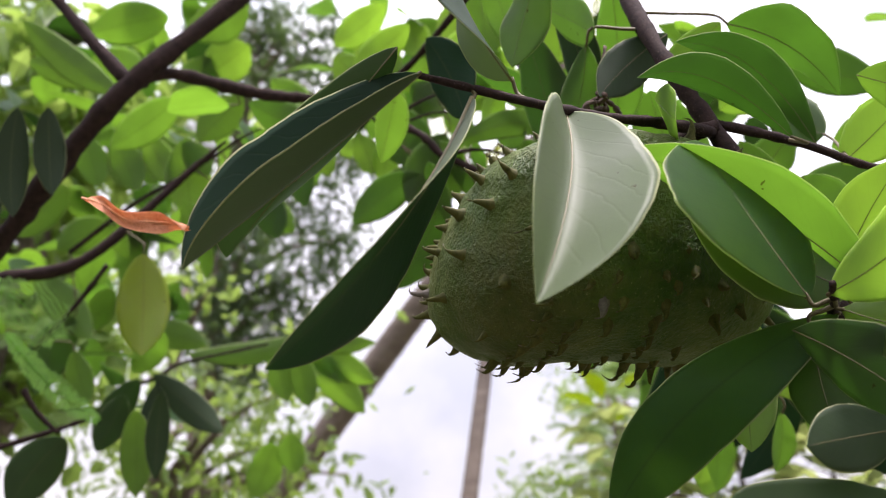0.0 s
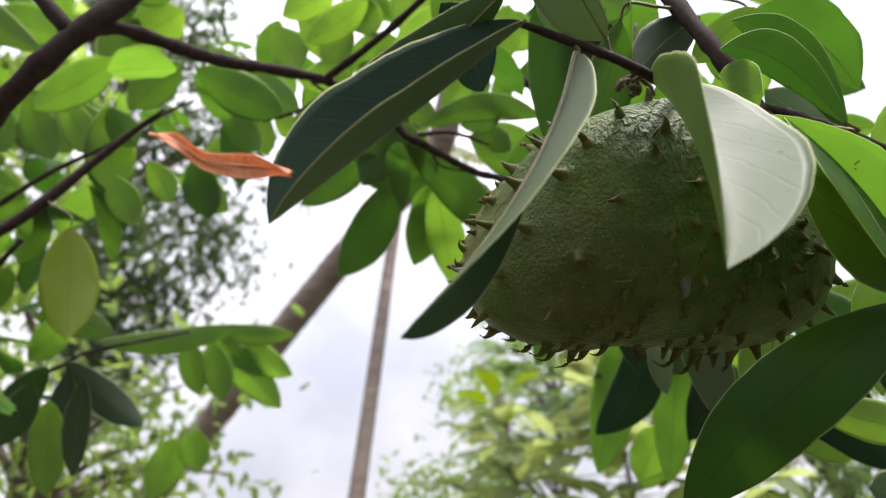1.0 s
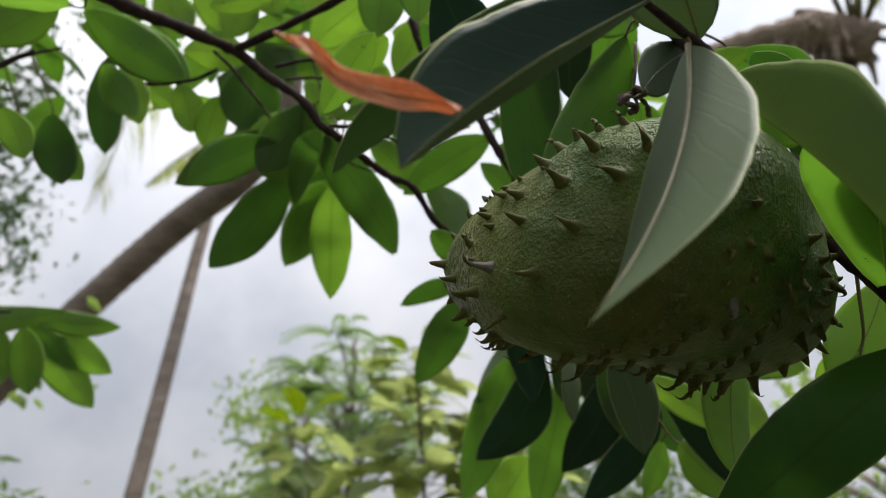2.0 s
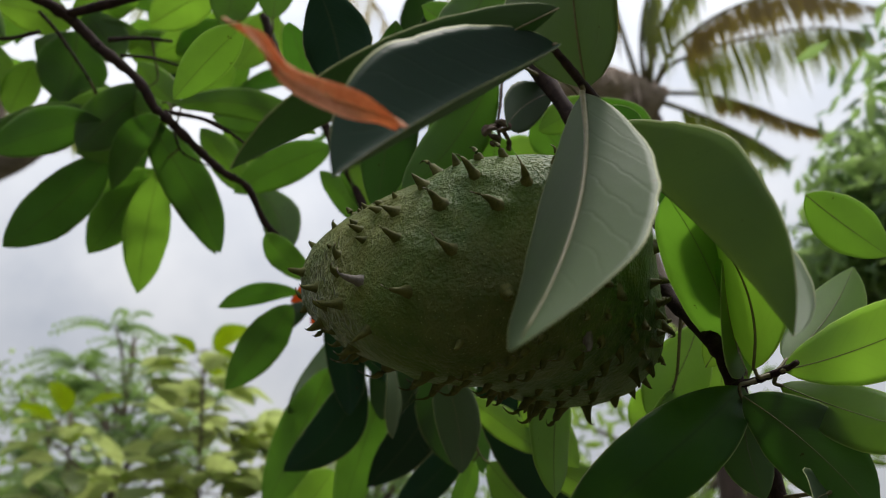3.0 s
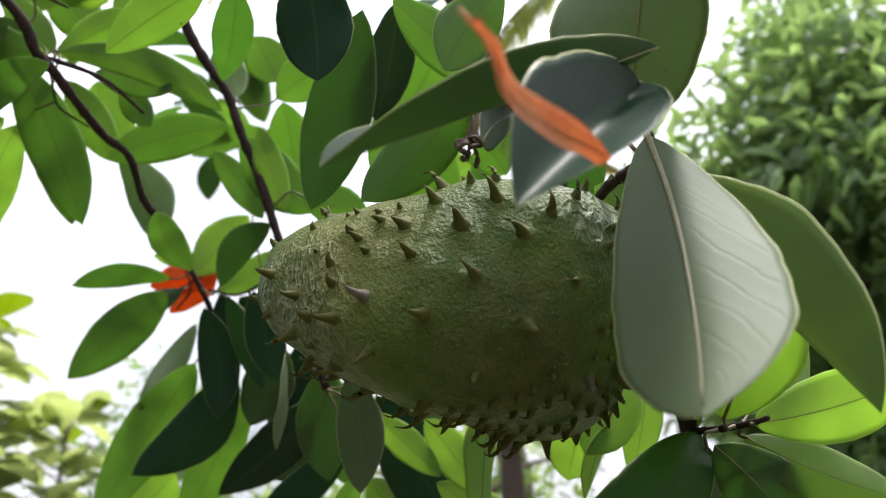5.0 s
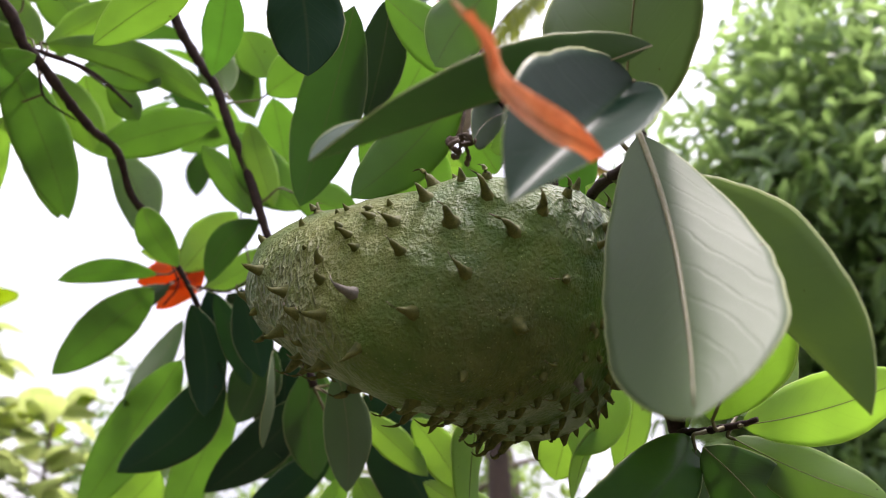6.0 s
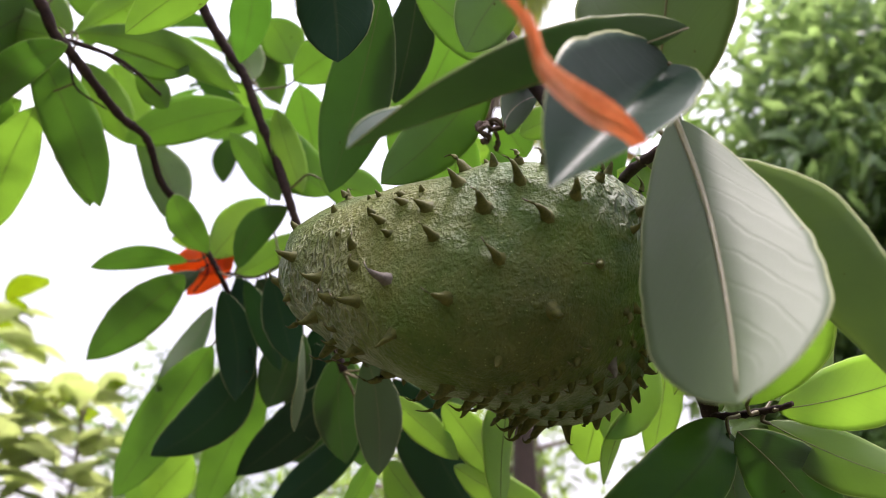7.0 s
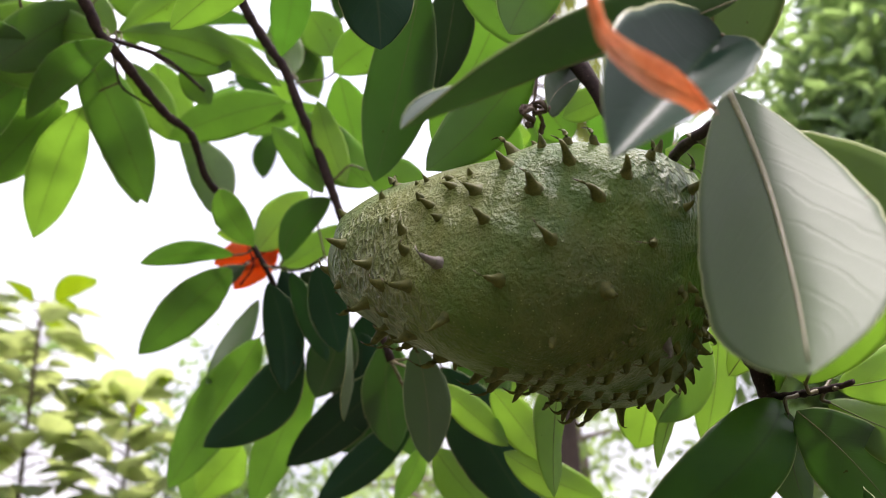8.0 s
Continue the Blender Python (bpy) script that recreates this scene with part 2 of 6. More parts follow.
def tube(points, r0, r1, steps=6, sides=8, bumps=0.0, shift=None, seed=0):
    """A tapered tube along a smooth line; bumps make it knobbly."""
    line = spline(points, steps)
    rnd = random.Random(seed)
    bm = bmesh.new()
    rings = []
    side = None
    for i, p in enumerate(line):
        d = (line[min(i + 1, len(line) - 1)] - line[max(i - 1, 0)]).normalized()
        if side is None:
            side = d.orthogonal().normalized()
        side = (side - d * side.dot(d)).normalized()
        up = d.cross(side)
        f = i / (len(line) - 1)
        r = (r0 + (r1 - r0) * f) * (1 + bumps * rnd.uniform(-1, 1))
        rings.append([bm.verts.new(p + r * (math.cos(a) * side + math.sin(a) * up) * (1 + 0.4 * bumps * rnd.uniform(-1, 1)))
                      for a in (2 * math.pi * k / sides for k in range(sides))])
    for a, b in zip(rings, rings[1:]):
        for k in range(sides):
            bm.faces.new((a[k], a[(k + 1) % sides], b[(k + 1) % sides], b[k]))
    bm.faces.new(list(reversed(rings[0])))
    bm.faces.new(rings[-1])
    if shift:
        bmesh.ops.translate(bm, verts=bm.verts, vec=-Vector(shift))
    return bm


def profile(s, full=0.5, tip=0.6):
    """Half width of a leaf's blade along its length, 0 to 1: widest at full, drawn out to a point."""
    if s < full:
        k = s / full
        return math.sin(k * math.pi / 2) ** 0.66
    k = (s - full) / (1 - full)
    return max(0.0, 1 - k ** 2.5) ** 0.82 * (1 - tip * 0.22 * k) if k < 1 else 0.0


TREE = thing("soursop_tree", (0.25, 0.6, 0.0), "young soursop tree with dark glossy leaves, brown twigs", "tree")


def leaf(base, tip, width, face, bend=0.0, fold=12.0, twist=0.0, roll=0.0, full=0.52, wave=0.0, sway=0.0, near=True, parent=None, skins=None, name="leaf", label="", thick=0.0004, nl=18, nw=5, seed=0, age_shade=0.35, stem=True, rib=0.6, pale=0.0, olive=0.0, hook=0.0):
    """A leaf from the base of its blade to its tip; face: the way its top side looks. bend: how far its middle bulges to the top side, in
    lengths; fold: degrees by which each half is folded up from the midrib; twist: degrees from base to tip; sway: sideways bow in lengths;
    hook: how far the last third swings aside, in lengths."""
    parent = parent or TREE
    base, tip = Vector(base), Vector(tip)
    x = tip - base
    long = x.length
    x.normalize()
    n0 = Vector(face)
    n0 = (n0 - x * n0.dot(x)).normalized()
    y0 = n0.cross(x)
    rnd = random.Random(seed + int(1000 * abs(base.x) + 7000 * abs(base.y) + 100 * tip.z))
    ph = rnd.uniform(0, 6.28)
    bm = bmesh.new()
    uvl = bm.loops.layers.uv.new("blade")
    sheets = []
    coords = {}
    for lift in (0.0, -thick):
        rows = []
        for i in range(nl + 1):
            s = i / nl
            a = radians(roll + twist * (s - 0.5))
            n, y = n0 * math.cos(a) + y0 * math.sin(a), y0 * math.cos(a) - n0 * math.sin(a)
            hump = 4 * s * (1 - s)
            mid = base + x * (s * long) + n0 * (bend * long * hump) + y0 * (long * (sway * hump + hook * max(0.0, s / 0.45 - 1.2222) ** 1.6))
            w = max(profile(s, full) * width / 2 * (1 + 0.05 * noise.noise((s * 6, ph, 0)) + 0.025 * noise.noise((s * 17, ph, 3))), 0.0004)
            row = []
            for j in range(-nw, nw + 1):
                u = j / nw
                fa = radians(fold)
                up = math.sin(fa) * w * (math.sqrt(u * u + 0.05) - 0.2236) * 1.12 + wave * width * u * u * math.sin(ph + s * 11 + (2.0 if u > 0 else 0.0)) * math.sin(math.pi * s)
                v = bm.verts.new(mid + y * (math.cos(fa) * u * w) + n * (up + lift))
                coords[v] = (0.5 + u / 2, s)
                row.append(v)
            rows.append(row)
        sheets.append(rows)
    top, low = sheets
    w2 = 2 * nw

    def quad(vs, k):
        fc = bm.faces.new(vs)
        fc.material_index = k
        for lp in fc.loops:
            lp[uvl].uv = coords[lp.vert]

    for i in range(nl):
        for j in range(w2):
            quad((top[i][j + 1], top[i][j], top[i + 1][j], top[i + 1][j + 1]), 0)
            quad((low[i][j], low[i][j + 1], low[i + 1][j + 1], low[i + 1][j]), 1)
        quad((top[i][0], low[i][0], low[i + 1][0], top[i + 1][0]), 0)
        quad((low[i][w2], top[i][w2], top[i + 1][w2], low[i + 1][w2]), 0)
    ob = part(name, bm, skins or (LEAF_TOP, LEAF_UNDER), parent, label)
    ob.matrix_parent_inverse = Matrix.Translation(-parent.location)
    ob.color = (age_shade, pale, olive, 1)
    if stem and TWIG_POINTS:
        near_at = min(TWIG_POINTS, key=lambda q: (q - base).length_squared)
        gap = (near_at - base).length
        if gap < 0.11 and (gap < 0.012 or (base - near_at).dot(x) > 0.35 * gap):
            back = base - x * min(0.012, gap * 0.4)
            mid = back.lerp(near_at, 0.55)
            part("petiole", tube([base + x * 0.002, back, mid, near_at], 0.0010, 0.0014, 4, 6), PETIOLE, ob)
    if near:
        line = []
        for s in (0.0, 0.2, 0.4, 0.6, 0.8, 0.97):
            hump = 4 * s * (1 - s)
            a = radians(roll + twist * (s - 0.5))
            n = n0 * math.cos(a) + y0 * math.sin(a)
            line.append(base + x * (s * long) + n0 * (bend * long * hump) + y0 * (long * (sway * hump + hook * max(0.0, s / 0.45 - 1.2222) ** 1.6)) - n * (thick + 0.0002))
        part("midrib", tube(line, 0.0145 * width * rib, 0.0025 * width * rib, 4, 6), RIB, ob)
    return ob


RIB = surface("midrib_skin", (0.13, 0.125, 0.05, 1), (0.21, 0.18, 0.09, 1), 300, 0.5, 0.3, 0.0005)


PETIOLE = surface("petiole_skin", (0.06, 0.05, 0.02, 1), (0.14, 0.11, 0.045, 1), 300, 0.6, 0.3, 0.0005)
TWIG_POINTS = []


def twig(points, r0, r1, name="twig", seed=1, sides=8, bumps=0.15, mat=None):
    TWIG_POINTS.extend(spline(points, 8))
    ob = part(name, tube(points, r0, r1, 8, sides, bumps, None, seed), mat or BARK, TREE)
    ob.matrix_parent_inverse = Matrix.Translation(-TREE.location)
    return ob


# ---- the ground and what stands far off ----
def ground():
    bm = bmesh.new()
    n, half = 40, 60.0
    g = [[None] * (n + 1) for _ in range(n + 1)]
    for i in range(n + 1):
        for j in range(n + 1):
            a, b = 2 * i / n - 1, 2 * j / n - 1
            x, y = half * a * abs(a) * 15, half * b * abs(b) * 15
            d = math.hypot(x, y)
            z = 0.05 * noise.noise((x * 0.4, y * 0.4, 0)) * min(1, d / 3) + 0.4 * noise.noise((x * 0.03, y * 0.03, 2)) * min(1, d / 30)
            g[i][j] = bm.verts.new((x, y, z - 0.02))
    for i in range(n):
        for j in range(n):
            bm.faces.new((g[i][j], g[i + 1][j], g[i + 1][j + 1], g[i][j + 1]))
    ob = part("ground", bm, EARTH)
    tagged(ob, "garden ground of dry brown sandy earth", "ground", kind="structure")


ground()


def leaf_cloud(centres, count, size, seed, shape=2.3, droop=0.3, spread=0.45):
    """Many small leaves round a set of clump centres (place, radius), as one mesh with the blade map."""
    rnd = random.Random(seed)
    verts, faces, uvs = [], [], []
    weights = [r ** 2 for _, r in centres]
    for _ in range(count):
        c, r = rnd.choices(centres, weights)[0]
        p = Vector((rnd.gauss(0, spread), rnd.gauss(0, spread), rnd.gauss(0, spread * 0.8))) * r + Vector(c)
        x = Vector((rnd.uniform(-1, 1), rnd.uniform(-1, 1), rnd.uniform(-1, 0.4) - droop)).normalized()
        n = Vector((rnd.uniform(-0.7, 0.7), rnd.uniform(-0.7, 0.7), 1))
        y = n.cross(x).normalized()
        n = x.cross(y)
        long = size * rnd.uniform(0.6, 1.25)
        w = long / shape
        k = len(verts)
        dip = 0.12 * long
        verts += [p, p + x * long * 0.45 + n * dip, p + x * long, p + x * long * 0.4 + y * w / 2, p + x * long * 0.72 + y * w * 0.36 - n * dip * 0.3,
                  p + x * long * 0.4 - y * w / 2, p + x * long * 0.72 - y * w * 0.36 - n * dip * 0.3]
        faces += [(k, k + 3, k + 1), (k + 1, k + 3, k + 4), (k + 1, k + 4, k + 2), (k, k + 1, k + 5), (k + 1, k + 6, k + 5), (k + 1, k + 2, k + 6)]
        q = [(0.5, 0), (0.5, 0.45), (0.5, 1), (1, 0.4), (0.9, 0.72), (0, 0.4), (0.1, 0.72)]
        for f in faces[-6:]:
            uvs += [q[i - k] for i in f]
    me = bpy.data.meshes.new("crown")
    me.from_pydata(verts, [], faces)
    layer = me.uv_layers.new(name="blade")
    layer.data.foreach_set("uv", np.array(uvs, dtype=np.float32).ravel())
    me.update()
    return me


def tree(name, foot, height, clumps, count, size, skin, label, radius=0.1, seed=0, shape=2.3, lean=(0, 0), bark=None, spread=0.45):
    foot = Vector(foot)
    top = foot + Vector((lean[0], lean[1], height))
    ob = thing(name, foot, label, "tree")
    rnd = random.Random(seed)
    mid = foot.lerp(top, 0.5) + Vector((rnd.uniform(-1, 1), rnd.uniform(-1, 1), 0)) * radius * 2
    trunk = part("trunk", tube([foot, mid, top], radius, radius * 0.35, 8, 10, 0.06, foot, seed), bark or TRUNK, ob)
    for c, r in clumps:
        c = Vector(c)
        f = min(0.95, max(0.25, (c.z - foot.z - r) / height))
        a = foot.lerp(top, f)
        m = a.lerp(c, 0.55) + Vector((0, 0, 0.12 * (c - a).length))
        part("limb", tube([a, m, c], radius * 0.4, radius * 0.07, 5, 6, 0.05, foot, seed), bark or TRUNK, ob)
    me = leaf_cloud([(Vector(c) - foot, r) for c, r in clumps], count, size, seed, shape, spread=spread)
    me.materials.append(skin)
    crown = new("crown", me)
    crown.parent = ob
    tagged(crown, kind="stuff")
    return ob


def pinnate_tree(foot, height, centre, radii, count, seed, label):
    """A tree whose leaves are feathers: a rib with pairs of small leaflets."""
    foot = Vector(foot)
    rnd = random.Random(seed)
    ob = thing("tree", foot, label, "tree")
    top = Vector((centre[0], centre[1], height))
    part("trunk", tube([foot, foot.lerp(top, 0.5) + Vector((0.06, 0.05, 0)), top], 0.05, 0.012, 8, 8, 0.06, foot, seed), TRUNK, ob)
    verts, faces, uvs = [], [], []
    tufts = []
    while len(tufts) < 26:
        p = Vector((rnd.uniform(-1, 1), rnd.uniform(-1, 1), rnd.uniform(-1, 1)))
        if p.length < 1:
            tufts.append(Vector(centre) + Vector((p.x * radii[0], p.y * radii[1], p.z * radii[2])))
    for c in tufts:
        a = foot.lerp(top, min(0.95, max(0.3, (c.z - 0.3) / height)))
        part("limb", tube([a, a.lerp(c, 0.5) + Vector((0, 0, 0.05)), c], 0.014, 0.004, 4, 6, 0.05, foot, seed), TRUNK, ob)
    for _ in range(count):
        c = rnd.choice(tufts)
        a = rnd.uniform(0, 6.28)
        way = Vector((math.cos(a), math.sin(a), rnd.uniform(0.1, 1.5))).normalized()
        side = way.cross(Vector((0, 0, 1))).normalized()
        long = rnd.uniform(0.22, 0.38)
        for k in range(1, 10):
            s = k / 9
            p = c + way * (long * s) - Vector((0, 0, 0.6 * long * s * s)) - foot
            for sg in (-1, 1):
                x = (side * sg + way * 0.35 + Vector((0, 0, -0.9))).normalized()
                y = way * 0.0095
                lg = 0.056 * (1.15 - 0.5 * s)
                n = len(verts)
                verts += [p, p + x * lg * 0.5 + y, p + x * lg, p + x * lg * 0.5 - y]
                faces += [(n, n + 1, n + 2, n + 3)]
                uvs += [(0.5, 0), (1, 0.5), (0.5, 1), (0, 0.5)]
    me = bpy.data.meshes.new("crown")
    me.from_pydata(verts, [], faces)
    me.uv_layers.new(name="blade").data.foreach_set("uv", np.array(uvs, dtype=np.float32).ravel())
    me.materials.append(LEAF_GARDEN)
    crown = new("crown", me)
    crown.parent = ob
    tagged(crown, kind="stuff")


def clump_set(centre, radii, n, r, seed):
    rnd = random.Random(seed)
    out = []
    while len(out) < n:
        p = Vector((rnd.uniform(-1, 1), rnd.uniform(-1, 1), rnd.uniform(-1, 1)))
        if p.length < 1:
            out.append((Vector(centre) + Vector((p.x * radii[0], p.y * radii[1], p.z * radii[2])), r * rnd.uniform(0.6, 1.3)))
    return out


def palm_trunk(ob, points, r0, r1, seed):
    """A ringed palm trunk."""
    line = spline(points, 40)
    foot = line[0]
    bm = bmesh.new()
    rnd = random.Random(seed)
    rings = []
    for i, p in enumerate(line):
        d = (line[min(i + 1, len(line) - 1)] - line[max(i - 1, 0)]).normalized()
        side = Vector((0, 1, 0)).cross(d).normalized()
        up = d.cross(side)
        f = i / (len(line) - 1)
        r = (r0 + (r1 - r0) * f) * (1.035 if i % 2 else 0.985) * rnd.uniform(0.985, 1.015)
        rings.append([bm.verts.new(p - foot + r * (math.cos(a) * side + math.sin(a) * up)) for a in (2 * math.pi * k / 14 for k in range(14))])
    for a, b in zip(rings, rings[1:]):
        for k in range(14):
            bm.faces.new((a[k], a[(k + 1) % 14], b[(k + 1) % 14], b[k]))
    part("trunk", bm, TRUNK, ob)


FROND = leaf_material("palm_frond_skin", (0.05, 0.09, 0.03, 1), (0.10, 0.13, 0.04, 1), (0.14, 0.13, 0.06, 1), (0.50, 0.56, 0.09, 1), rough=0.4, through=0.62)
FROND_OLD = leaf_material("old_frond_skin", (0.16, 0.12, 0.05, 1), (0.24, 0.19, 0.08, 1), (0.2, 0.16, 0.08, 1), (0.50, 0.38, 0.06, 1), rough=0.6, through=0.58)
FIBRE = surface("palm_fibre", (0.20, 0.15, 0.12, 1), (0.52, 0.41, 0.34, 1), 14, 0.95, 1.0, 0.03, stretch=(1, 1, 4))


RIB_DRY = surface("frond_rib_skin", (0.10, 0.09, 0.05, 1), (0.22, 0.19, 0.11, 1), 20, 0.7, 0.4, 0.004)


def frond(ob, at, way, long, arch, skin, seed, foot, hang=0.26, fine=0.018, ribs=None, start=6, splay=0.4):
    """A feathered palm frond: a rib and its hanging leaflets; ribs: the rib's own line, where it is not a plain arch."""
    rnd = random.Random(seed)
    at, way = Vector(at), Vector(way).normalized()
    flat = Vector((way.x, way.y, 0)).normalized()
    side = Vector((0, 0, 1)).cross(flat)
    line = [at + way * (long * s) - Vector((0, 0, 1)) * (arch * long * s * s) for s in (0, 0.25, 0.5, 0.75, 1.0)]
    if ribs:
        line = [Vector(p) for p in ribs]
    rib = part("frond_rib", tube(line, 0.009 * long + 0.003, 0.004, 6, 6, 0.0, foot, seed), RIB_DRY, ob)
    pts = spline(line, 26 if ribs else 16)
    verts, faces, uvs = [], [], []
    for i in range(start, len(pts) - 1):
        s = i / (len(pts) - 1)
        d = (pts[i + 1] - pts[i - 1]).normalized()
        for sg in (-1, 1):
            leng = (0.62 if ribs and sg < 0 else 1.0) * long * hang * math.sin(math.pi * min(1, 0.12 + 0.86 * s)) ** 0.6 * rnd.uniform(0.75, 1.12)
            out = (side * sg * splay + d * 0.75 * splay + Vector((0, 0, -0.75 + rnd.uniform(-0.3, 0.2)))).normalized()
            a = pts[i] - foot
            m = a + out * leng * 0.5
            e = m + (out + Vector((0, 0, -1.1))).normalized() * leng * 0.5
            w = (d * 0.8 + Vector((rnd.uniform(-0.5, 0.5), rnd.uniform(-0.5, 0.5), 0))) * fine
            k = len(verts)
            verts += [a - w * 0.5, a + w * 0.5, m - w, m + w, e]
            faces += [(k, k + 1, k + 3, k + 2), (k + 2, k + 3, k + 4)]
            uvs += [(0, 0), (1, 0), (1, 0.5), (0, 0.5), (0, 0.5), (1, 0.5), (0.5, 1)]
    me = bpy.data.meshes.new("frond_blade")
    me.from_pydata(verts, [], faces)
    me.uv_layers.new(name="blade").data.foreach_set("uv", np.array(uvs, dtype=np.float32).ravel())
    me.materials.append(skin)
    lf = new("frond_blade", me)
    lf.parent = rib
    tagged(lf, kind="stuff")
    return rib


def coconut_palm(points, r0, r1, label, fronds, seed, long=3.2, old=0.2, heart=True, fine=0.018):
    foot = Vector(points[0])
    ob = thing("coconut_palm", foot, label, "palm tree")
    palm_trunk(ob, points, r0, r1, seed)
    top = Vector(points[-1])
    rnd = random.Random(seed)
    if heart:
        bm = bmesh.new()
        bmesh.ops.create_icosphere(bm, subdivisions=3, radius=1)
        for v in bm.verts:
            v.co = Vector((v.co.x * r1 * 2.2, v.co.y * r1 * 2.2, v.co.z * r1 * 3.2)) * (1 + 0.35 * noise.noise(v.co * 3))
            v.co += top - foot
        part("fibre_sheath", bm, FIBRE, ob, "brown ragged fibre round the palm's heart")
    for i in range(fronds):
        a = 2.4 * i + rnd.uniform(-0.2, 0.2)
        lift = rnd.uniform(-0.25, 0.9)
        frond(ob, top + Vector((0, 0, r1)), (math.cos(a), math.sin(a), lift), long * rnd.uniform(0.8, 1.1), rnd.uniform(0.25, 0.5), FROND_OLD if rnd.random() < old else FROND, seed * 50 + i, foot, fine=fine)
    return ob


coconut_palm([(-3.45, 7.86, 0.00), (-1.53, 6.40, 2.08), (-0.12, 5.31, 3.65), (0.35, 4.84, 4.04), (0.50, 4.63, 4.38), (0.51, 4.52, 4.94), (0.21, 4.16, 6.90)], 0.105, 0.085, "leaning coconut palm with a ringed grey-brown trunk", 12, 4)
coconut_palm([(-0.25, 3.6, 0.0), (0.037, 4.74, 2.5), (0.15, 5.3, 3.5), (0.269, 5.845, 4.5), (0.26, 5.94, 4.92)], 0.046, 0.036, "slim palm with a pale thin trunk", 4, 7, 0.75, 0.0, False, fine=0.007)
fibre_palm = coconut_palm([(4.7, 3.0, 0.0), (4.42, 3.1, 2.4), (4.16, 3.46, 3.96), (3.79, 3.23, 4.91)], 0.10, 0.10, "coconut palm with brown fibre and drooping yellowing fronds", 0, 5, 3.0, 0.45, False)
FIBRE_FOOT = Vector((4.7, 3.0, 0.0))
CROWN = Vector((3.93, 3.08, 4.92))
# the heart: a fat lump of sheaths wrapped in hanging fibre
for k in range(46):
    rnd_f = random.Random(70 + k)
    a, b = Vector((3.92, 3.07, 4.90)), Vector((3.58, 3.30, 5.04))
    off = Vector((rnd_f.uniform(-1, 1), rnd_f.uniform(-1, 1), rnd_f.uniform(-1, 1)))
    c = a.lerp(b, rnd_f.uniform(0.1, 1.0)) + off * 0.10
    part("fibre_sheath", tube([a + off * 0.06, c + Vector((0, 0, 0.03)), c + off * 0.06 + Vector((rnd_f.uniform(-0.08, 0.02), rnd_f.uniform(-0.02, 0.08), -rnd_f.uniform(0.06, 0.22)))], 0.055, 0.012, 8, 7, 0.3, FIBRE_FOOT, k), FIBRE, fibre_palm, "brown ragged fibre round the palm's heart")
part("fibre_sheath", tube([(3.97, 3.03, 4.86), (3.74, 3.17, 5.0), (3.50, 3.38, 5.04), (3.2, 3.68, 5.0)], 0.14, 0.07, 10, 12, 0.12, FIBRE_FOOT, 3), FIBRE, fibre_palm, "brown ragged fibre round the palm's heart")
for k, (ribs, hang, skin, start) in enumerate((
    (((3.90, 3.04, 4.98), (3.86, 2.75, 5.18), (3.99, 2.36, 5.32), (4.20, 2.00, 5.29), (4.50, 1.67, 5.10)), 0.20, FROND_OLD, 22),
    (((3.91, 3.03, 4.98), (3.90, 2.84, 5.09), (4.12, 2.48, 5.17), (4.45, 2.08, 5.19), (4.68, 1.82, 5.09)), 0.30, FROND, 24),
    (((3.91, 3.04, 4.96), (4.11, 2.79, 4.90), (4.30, 2.57, 4.77), (4.49, 2.38, 4.61), (4.70, 2.17, 4.47)), 0.10, FROND_OLD, 24),
    (((3.90, 3.02, 4.89), (4.11, 2.77, 4.69), (4.26, 2.56, 4.48), (4.39, 2.39, 4.26)), 0.15, FROND, 10),
    (((3.88, 3.03, 5.02), (3.69, 2.78, 5.22), (3.61, 2.45, 5.42), (3.62, 2.12, 5.51)), 0.24, FROND, 20),
    (((3.85, 3.06, 5.02), (3.60, 2.85, 5.22), (3.42, 2.60, 5.42), (3.25, 2.34, 5.61)), 0.24, FROND, 22),
    (((3.82, 3.08, 5.02), (3.46, 2.92, 5.29), (3.16, 2.76, 5.49), (2.81, 2.66, 5.64)), 0.24, FROND_OLD, 22),
    (((3.87, 3.05, 5.02), (3.72, 2.86, 5.24), (3.56, 2.66, 5.55), (3.50, 2.40, 5.80)), 0.24, FROND, 22),
)):
    frond(fibre_palm, CROWN, (0, 0, 1), 2.0, 0.0, skin, 300 + k, FIBRE_FOOT, hang=hang, fine=0.0125, ribs=ribs, start=start * 4 // 3, splay=0.16)

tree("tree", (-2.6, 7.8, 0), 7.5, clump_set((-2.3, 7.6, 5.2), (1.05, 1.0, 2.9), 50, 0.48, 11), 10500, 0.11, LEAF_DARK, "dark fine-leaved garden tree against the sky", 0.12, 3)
pinnate_tree((1.2, 5.1, 0), 3.0, (1.1, 4.7, 2.5), (0.55, 0.5, 0.55), 360, 12, "airy young tree with feathered small leaves")
tree("tree", (4.7, 0.85, 0), 4.6, clump_set((4.5, 0.8, 3.2), (1.1, 1.0, 1.7), 60, 0.42, 14), 19000, 0.15, LEAF_GARDEN, "dense tree with long leaves behind the fruit", 0.12, 6, shape=3.0)
tree("tree", (4.2, 3.6, 0), 3.0, clump_set((4.0, 3.6, 2.1), (1.2, 1.8, 0.75), 34, 0.42, 15), 3000, 0.1, LEAF_FAR, "leafy garden tree with gaps of sky", 0.09, 7)
